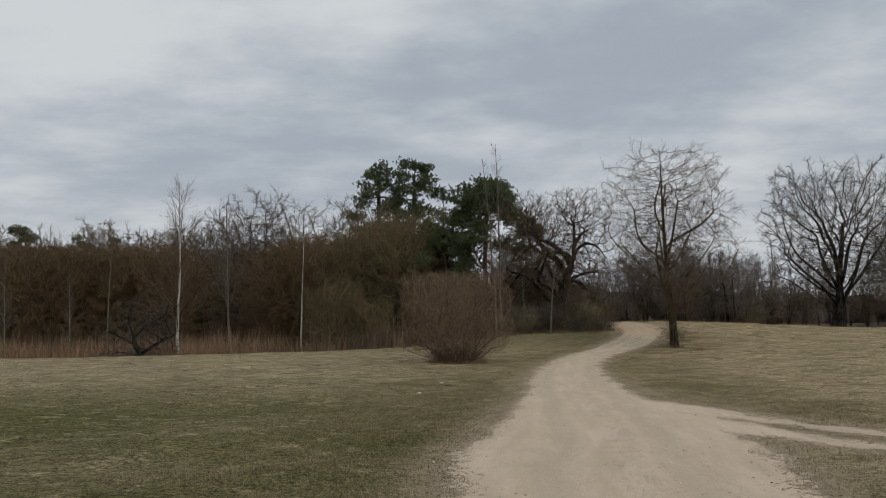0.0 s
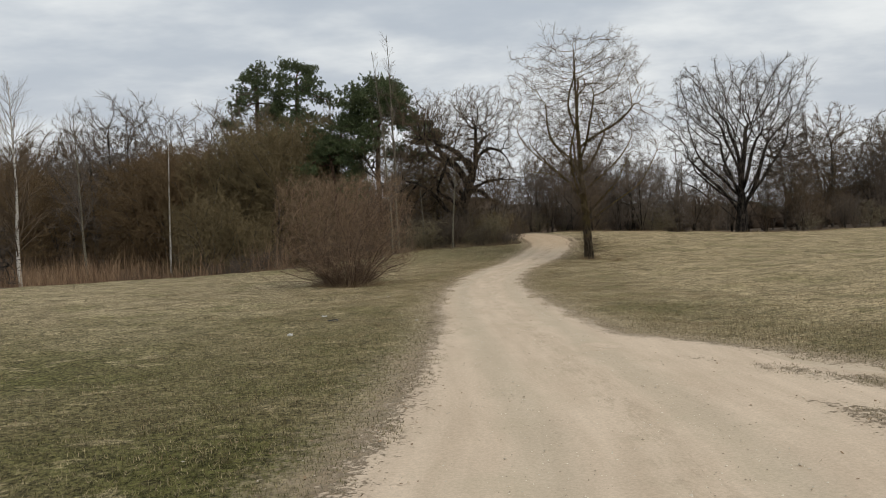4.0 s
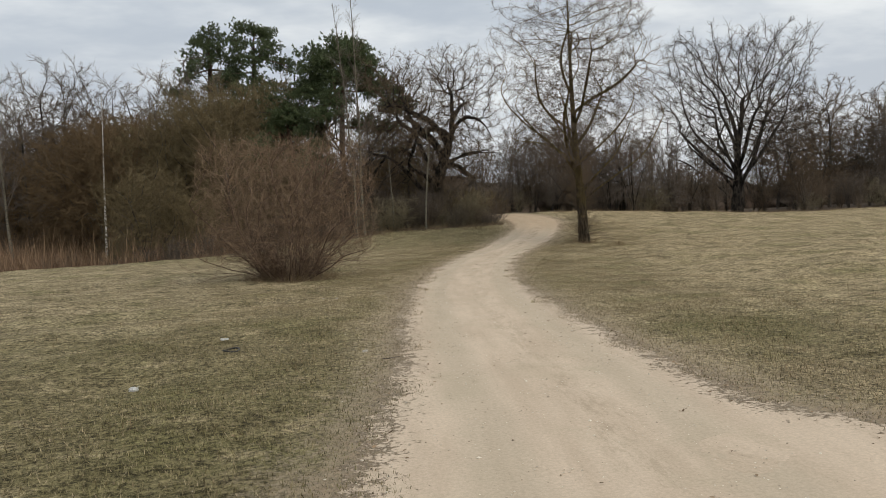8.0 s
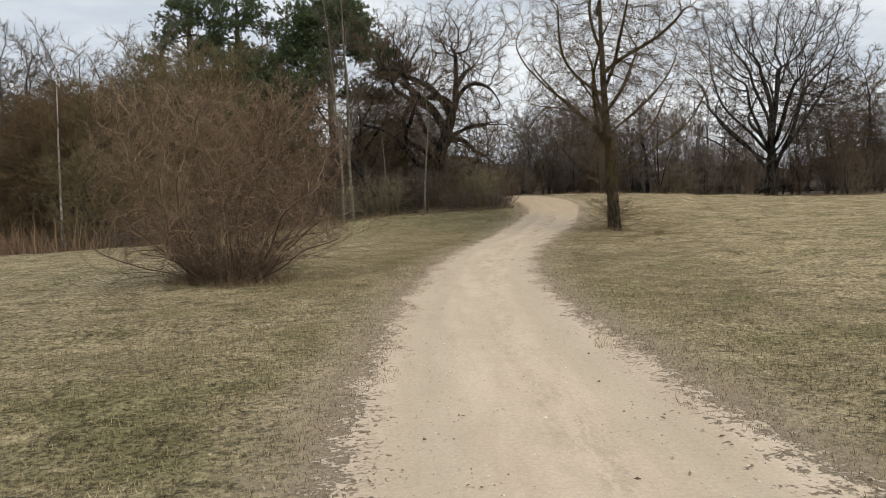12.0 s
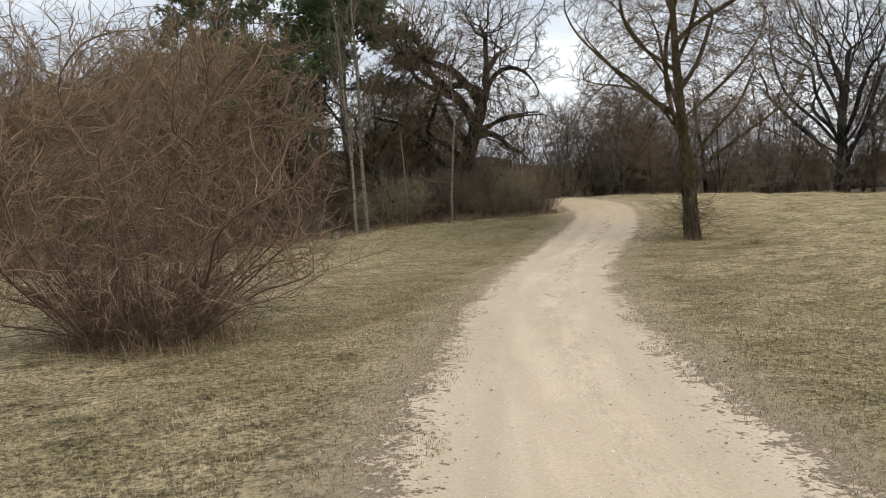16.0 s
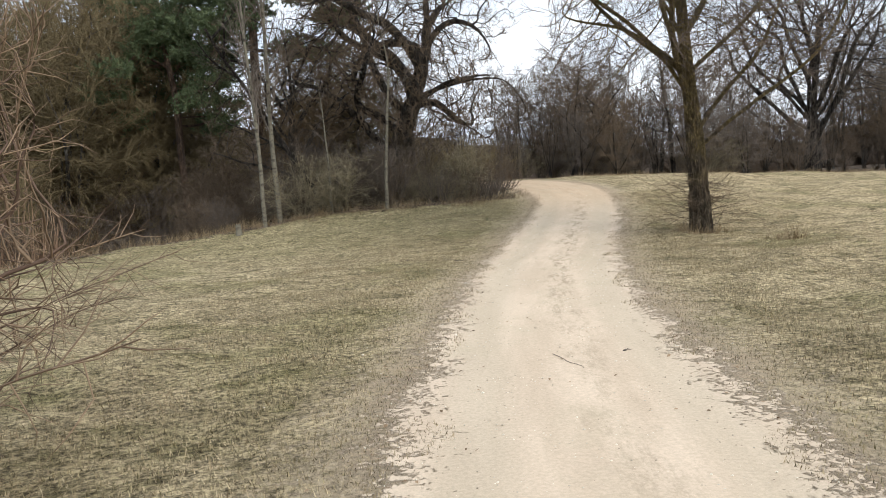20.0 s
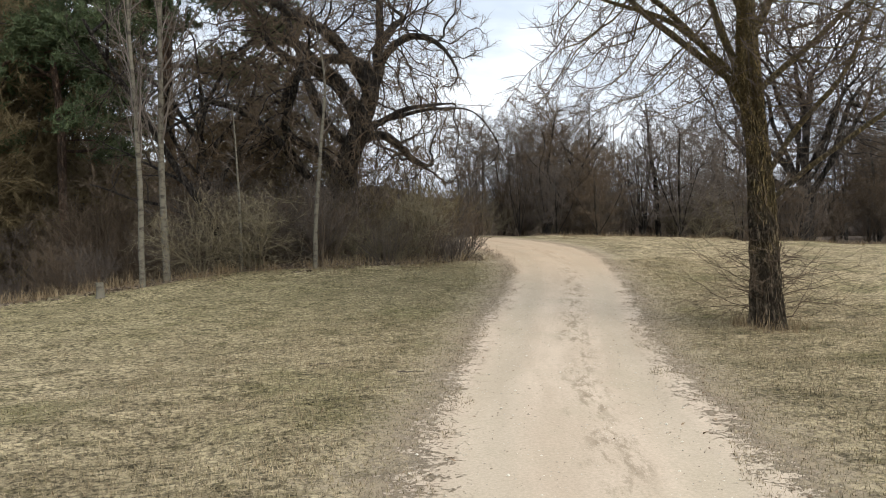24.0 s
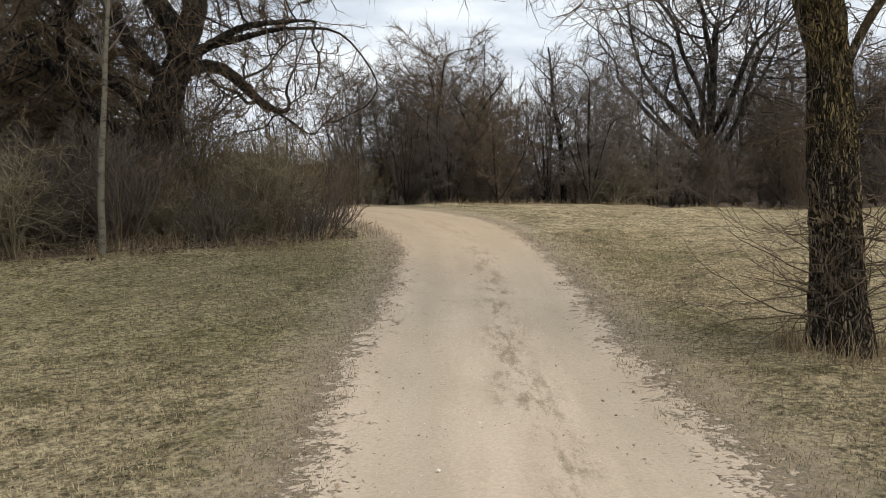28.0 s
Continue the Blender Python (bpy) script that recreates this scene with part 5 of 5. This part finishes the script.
far_edge = [(a, 61.0 + 0.07 * (a - 18) + rng.normal() * 1.1) for a in rng.uniform(16, 75, 420)]
tufts("dry_grass", 87, far_edge, 22, 0.4, 0.3, 0.005, (0.1, 1.3), DRY, "dry grass along the far edge of the meadow")
# young shoots of the shrubs at the inside of the bend: low brown ones before taller olive ones
for k, (x, y, tall, mat) in enumerate(((9.3, 54.0, 1.25, TWIG_DARK), (10.3, 54.4, 1.4, TWIG_BROWN), (11.2, 55.0, 1.3, TWIG_DARK), (11.9, 56.0, 1.2, TWIG_BROWN), (10.4, 55.9, 2.3, TWIG_OLIVE), (8.6, 55.0, 1.5, TWIG_BROWN), (11.5, 57.6, 2.2, TWIG_OLIVE), (9.2, 56.4, 2.6, TWIG_OLIVE), (10.9, 53.9, 0.8, TWIG_DARK))):
    shrub("osier_shrub", x, y, 200 + k, 56, 0.9, tall, (mat, mat), "olive upright osier shoots inside the bend" if mat == TWIG_OLIVE else "low brown osier shoots at the inside of the bend", "shrub", (42, 88), ((4, 4), (3, 2)), 0.65, 0.0095, False, "osiers at the bend", 0.14)

# single trees that stand out behind the bend
sapling("young_tree", 20.7, 66.0, 55, 6.6, 0.05, (GREY_BARK, TWIG_GREY), "tall thin pale young tree above the thicket", 22, 0.3, wide=0.2, angle=26)
rng = np.random.default_rng(72)
apple = thing("crab_apple", 23.9, 65.0, "dark crooked small tree standing before the thicket", "tree")
pts, rad = strand(rng, np.zeros((1, 3)), one((0.03, 0.0, 1)), one(6.2), one(0.13), 12, 0.07, (0.02, 0.02), 0.2)
limbs_tree(apple, rng, (pts, rad), [(0.3 + 0.055 * k, 137.5 * k, 18 + 3 * k, 2.3 - 0.12 * k, 0.05 - 0.002 * k, 0.02, 0.06) for k in range(12)], (DARK_BARK, TWIG_DARK),
           [(8, 0.2, 1.0, 48, 0.42, 0.5, 0.3, 5, 0.18, (0.05, 0.03), 4), (6, 0.2, 1.0, 42, 0.5, 0.6, 0.3, 3, 0.2, (0.03, 0.0), -3)], (8, 5), 0.005)
rng = np.random.default_rng(73)
bent = thing("crooked_tree", 18.0, 64.0, "low dark crooked tree leaning beside the bend", "tree")
pts, rad = strand(rng, np.zeros((1, 3)), one((0.5, 0.0, 1)), one(4.6), one(0.14), 10, 0.12, (0.02, 0.0), 0.4)
limbs_tree(bent, rng, (pts, rad), [(0.3 + 0.09 * k, 137.5 * k + 30, 40, 2.6 - 0.15 * k, 0.06, 0.02, 0.02) for k in range(8)], (DARK_BARK, TWIG_DARK),
           [(8, 0.2, 1.0, 45, 0.42, 0.5, 0.3, 5, 0.2, (0.04, 0.02), 4), (6, 0.2, 1.0, 42, 0.5, 0.6, 0.3, 3, 0.22, (0.03, 0.0), -3)], (8, 5), 0.005)


# ---- small things lying about ----
def lump(name, x, y, size, mat, label, category, seed, parent=None):
    """A small uneven stone or scrap, partly sunk in the grass."""
    rng = np.random.default_rng(seed)
    bm = bmesh.new()
    bmesh.ops.create_icosphere(bm, subdivisions=2, radius=1.0)
    for q in bm.verts:
        q.co = Vector((q.co.x * size[0], q.co.y * size[1], q.co.z * size[2])) * (1 + 0.22 * noise.noise(q.co * 1.7 + Vector((seed, 0, 0))))
    me = bpy.data.meshes.new(name)
    bm.to_mesh(me)
    bm.free()
    me.materials.append(mat)
    ob = new(name, me)
    ob.matrix_world = pose(x, y, ground_at(x, y) + size[2] * 0.45, 0, 0, rng.uniform(0, 360))
    return tagged(ob, label, category)


def stick(x0, y0, x1, y1, r, seed, label, mat):
    rng = np.random.default_rng(seed)
    a, b = np.array([x0, y0, ground_at(x0, y0) + 0.022]), np.array([x1, y1, ground_at(x1, y1) + 0.022])
    t = np.linspace(0, 1, 9)[:, None]
    line = a + (b - a) * t + np.concatenate([np.zeros((1, 3)), rng.normal(0, 0.012, (7, 3)) * (1, 1, 0.2), np.zeros((1, 3))])
    v, f = tubes([(line[None], r * np.linspace(1, 0.5, 9)[None], 5)])
    return tagged(new("stick", mesh_of("stick", v, f, mat)), label, "stick")


def build_pale(n):
    return n.mix(n.ramp(n.noise(where(n), 60.0, 5.0), 0.35, 0.7), (0.34, 0.31, 0.26), (0.50, 0.46, 0.39)), n.noise(where(n), 90.0), 0.4


def build_bag(n):
    return n.mix(n.ramp(n.noise(where(n), 25.0, 4.0), 0.4, 0.7), (0.52, 0.52, 0.51), (0.68, 0.68, 0.66)), n.noise(where(n), 40.0, 5.0), 1.0


def build_rubber(n):
    return n.mix(n.noise(where(n), 30.0), (0.02, 0.02, 0.02), (0.045, 0.043, 0.04)), None, 0


PALE, BAG, RUBBER = material("pale_stone", build_pale), material("white_plastic", build_bag, 0.45, 0.5), material("black_rubber", build_rubber, 0.6, 0.4)

# crumpled white bag
rng = np.random.default_rng(95)
bm = bmesh.new()
bmesh.ops.create_icosphere(bm, subdivisions=3, radius=1.0)
for q in bm.verts:
    k = 1 + 0.35 * noise.noise(q.co * 2.6) + 0.16 * abs(noise.noise(q.co * 6.0))
    q.co = Vector((q.co.x * 0.068 * k, q.co.y * 0.05 * k, max(q.co.z, -0.45) * 0.05 * k))
bag = thing("plastic_bag", -0.64, 19.15, "small crumpled white plastic bag lying on the grass", "litter", sink=-0.022)
bag.scale = (0.6, 0.6, 0.55)
part("bag_body", bm, BAG, bag)
bm = bmesh.new()
bmesh.ops.create_grid(bm, x_segments=6, y_segments=4, size=0.5)
for q in bm.verts:
    q.co = Vector((0.05 + q.co.x * 0.09, q.co.y * 0.05, 0.035 + 0.018 * noise.noise(q.co * 4) + 0.05 * q.co.x))
bmesh.ops.solidify(bm, geom=bm.faces[:], thickness=0.002)
part("flap", bm, BAG, bag, "torn white handle of the bag")

# torn white scrap
bm = bmesh.new()
bmesh.ops.create_grid(bm, x_segments=10, y_segments=6, size=0.5)
for q in bm.verts:
    w_ = 1 + 0.5 * noise.noise(q.co * 3.1)
    q.co = Vector((q.co.x * 0.11 * w_, q.co.y * 0.06 * w_, 0.03 + 0.03 * noise.noise(q.co * 4.3 + Vector((2, 5, 1)))))
bmesh.ops.solidify(bm, geom=bm.faces[:], thickness=0.003)
me = bpy.data.meshes.new("paper_scrap")
bm.to_mesh(me)
bm.free()
me.materials.append(BAG)
scrap = tagged(new("paper_scrap", me), "small torn white scrap lying on the grass", "litter")
scrap.location = (-0.10, 22.06, ground_at(-0.10, 22.06) + 0.004)

# black rubber ring
th = np.linspace(0, 2 * np.pi, 25)
ring = np.stack([0.095 * np.cos(th), 0.12 * np.sin(th), 0.012 + 0.008 * np.sin(2 * th)], 1)[None]
v, f = tubes([(ring, np.full((1, 25), 0.0105), 8)])
hoop = tagged(new("rubber_ring", mesh_of("rubber_ring", v, f, RUBBER)), "thin black rubber ring lying flat on the grass", "ring")
hoop.location = (0.08, 21.08, ground_at(0.08, 21.08) + 0.022)

for k, (x, y, a) in enumerate(((0.62, 23.07, 0.045), (1.67, 20.4, 0.05), (1.55, 26.81, 0.042), (1.29, 26.93, 0.03), (-0.96, 11.61, 0.04))):
    lump("stone", x, y, (a, a * 0.7, a * 0.4), PALE, "pale flat stone in the grass beside the road", "stone", 400 + k)
stick(1.81, 19.78, 2.02, 19.84, 0.006, 410, "short dark stick at the road's sandy edge", TWIG_DARK)
stick(6.08, 34.75, 6.13, 34.2, 0.0032, 411, "thin bent stick lying on the sand", TWIG_GREY)
stick(6.66, 34.60, 6.72, 34.64, 0.014, 412, "small dark broken stick on the sand", TWIG_DARK)
stick(6.2, 43.64, 6.72, 43.8, 0.008, 413, "fallen brown twig in the grass", TWIG_DARK)
stick(7.09, 42.86, 7.38, 42.79, 0.008, 414, "fallen brown twig at the road's edge", TWIG_DARK)

# grey stump beside the poplars
rng = np.random.default_rng(96)
stump = thing("tree_stump", 2.76, 51.5, "short weathered grey tree stump at the lawn's edge", "stump")
pts, rad = strand(rng, np.zeros((1, 3)), one((0.04, 0.0, 1)), one(0.36), one(0.085), 4, 0.03, (0, 0), 0.9)
wood("stump_body", [(pts, flare(pts, rad, 0.35, 0.08), 10)], POPLAR_BARK, stump)
bm = bmesh.new()
bmesh.ops.create_circle(bm, cap_ends=True, segments=10, radius=0.076)
bmesh.ops.translate(bm, verts=bm.verts[:], vec=Vector(pts[0, -1]))
part("cut_face", bm, PALE, stump, "pale sawn top of the stump")

# leaning dark stem among the poplars
rng = np.random.default_rng(97)
leaning = thing("leaning_tree", 5.5, 54.6, "dark bare tree leaning over behind the poplars", "tree")
pts, rad = strand(rng, np.zeros((1, 3)), one((-0.42, 0.1, 1)), one(7.0), one(0.13), 12, 0.06, (0.02, 0.02), 0.3)
limbs_tree(leaning, rng, (pts, rad), [(0.35 + 0.1 * k, 160 + 95 * k, 35, 2.6 - 0.2 * k, 0.05, 0.02, 0.02) for k in range(7)],
           (DARK_BARK, TWIG_DARK), [(8, 0.2, 1.0, 45, 0.42, 0.5, 0.3, 5, 0.15, (0.02, 0.0), 4), (6, 0.2, 1.0, 40, 0.5, 0.6, 0.3, 3, 0.18, (0.0, 0.0), -3)], (8, 5))

# loose gravel on the road, and fallen leaves along its edges
rng = np.random.default_rng(98)
pick = rng.integers(60, len(road_line) - 40, 15000)
tangent = np.gradient(road_line[:, :2], axis=0)
tangent = unit(tangent)
off = rng.normal(0, 0.55, len(pick)) * road_line[pick, 2]
gx_, gy_ = road_line[pick, 0] + tangent[pick, 1] * off + rng.normal(0, 0.1, len(pick)), road_line[pick, 1] - tangent[pick, 0] * off + rng.normal(0, 0.1, len(pick))
size = rng.uniform(0.002, 0.009, len(pick)) * (1 + (rng.random(len(pick)) < 0.03))
octa = np.array([(1, 0, 0), (-1, 0, 0), (0, 1, 0), (0, -1, 0), (0, 0, 0.7), (0, 0, -0.7)], float)
v = np.stack([gx_, gy_, height(gx_, gy_) + 0.016], 1)[:, None] + octa[None] * size[:, None, None] * rng.uniform(0.6, 1.3, (len(pick), 6, 3))
f = (np.arange(len(pick))[:, None, None] * 6 + np.array([(0, 2, 4), (2, 1, 4), (1, 3, 4), (3, 0, 4), (2, 0, 5), (1, 2, 5), (3, 1, 5), (0, 3, 5)])[None]).reshape(-1, 3)


def build_gravel(n):
    r = n.add("ShaderNodeNewGeometry").outputs["Random Per Island"]
    return n.mix(n.ramp(r, 0.1, 0.9), (0.36, 0.30, 0.23), (0.74, 0.68, 0.57)), None, 0


tagged(new("gravel", mesh_of("gravel", v.reshape(-1, 3), f, material("gravel", build_gravel), smooth_shade=False)), "small loose pale pebbles on the sandy road", "gravel", kind="stuff")
n = 38000
lx, ly = rng.uniform(-4, 17, n), rng.uniform(4, 56, n)
e = edge_distance(lx, ly)
ok = rng.random(n) < np.exp(-np.abs(e - 0.05) / 0.3)
lx, ly = lx[ok], ly[ok]
n = len(lx)
az, s_ = rng.uniform(0, 6.28, n), rng.uniform(0.008, 0.022, n)
a = np.stack([np.cos(az), np.sin(az), rng.normal(0, 0.25, n)], 1) * s_[:, None]
b = np.stack([-np.sin(az), np.cos(az), rng.normal(0, 0.25, n)], 1) * (s_ * 0.55)[:, None]
c = np.stack([lx, ly, height(lx, ly) + 0.024], 1)
v = np.stack([c - a, c + b + np.array([0, 0, 0.004]), c + a, c - b], 1).reshape(-1, 3)


def build_leaf(n):
    r = n.add("ShaderNodeNewGeometry").outputs["Random Per Island"]
    return n.mix(r, (0.10, 0.068, 0.042), (0.34, 0.24, 0.15)), None, 0


tagged(new("fallen_leaves", mesh_of("fallen_leaves", v, np.arange(4 * n).reshape(-1, 4), material("fallen_leaves", build_leaf), smooth_shade=False)), "scattered brown leaf scraps along the road's edges", "leaves", kind="stuff")
n = 14000
lx = rng.uniform(-3, 12.6, n)
ly = 52.6 + 0.17 * np.maximum(lx - 4, 0) + 0.42 * np.minimum(lx - 3.5, 0) + rng.gamma(2.0, 0.55, n) - 0.5
ok = edge_distance(lx, ly) > 0.5
lx, ly = lx[ok], ly[ok]
n = len(lx)
az, s_ = rng.uniform(0, 6.28, n), rng.uniform(0.015, 0.04, n)
a = np.stack([np.cos(az), np.sin(az), rng.normal(0, 0.4, n)], 1) * s_[:, None]
b = np.stack([-np.sin(az), np.cos(az), rng.normal(0, 0.4, n)], 1) * (s_ * 0.6)[:, None]
c = np.stack([lx, ly, height(lx, ly) + 0.03], 1)
v = np.stack([c - a, c + b + np.array([0, 0, 0.006]), c + a, c - b], 1).reshape(-1, 3)


def build_dead(n):
    r = n.add("ShaderNodeNewGeometry").outputs["Random Per Island"]
    return n.mix(r, (0.06, 0.045, 0.034), (0.30, 0.24, 0.18)), None, 0


tagged(new("leaf_litter", mesh_of("leaf_litter", v, np.arange(4 * n).reshape(-1, 4), material("dead_leaves", build_dead), smooth_shade=False)), "grey-brown dead leaves at the foot of the thicket", "leaves", kind="stuff")
tufts("dry_grass", 88, [(13.75, 42.1), (13.95, 42.2), (13.6, 42.3)], 70, 0.13, 0.32, 0.004, (0.4, 1.4), DRY, "pale tuft of long dry grass in the meadow")
rng = np.random.default_rng(99)
straw = [(a, b) for a, b in zip(rng.uniform(3, 34, 5200), rng.uniform(9, 60, 5200)) if float(edge_distance(np.array([a]), np.array([b]))[0]) > 0.5 and rng.random() < 0.25 + 0.5 * (math.sin(a * 0.7 + b * 0.3) * math.sin(b * 0.9) > 0)]
straw += [(a, b) for a, b in zip(rng.uniform(-8, 12, 700), rng.uniform(9, 51, 700)) if float(edge_distance(np.array([a]), np.array([b]))[0]) > 0.4]
tufts("dry_grass", 90, straw, 12, 0.11, 0.10, 0.0035, (0.15, 1.3), DRY, "short pale straw tufts scattered over the meadow")
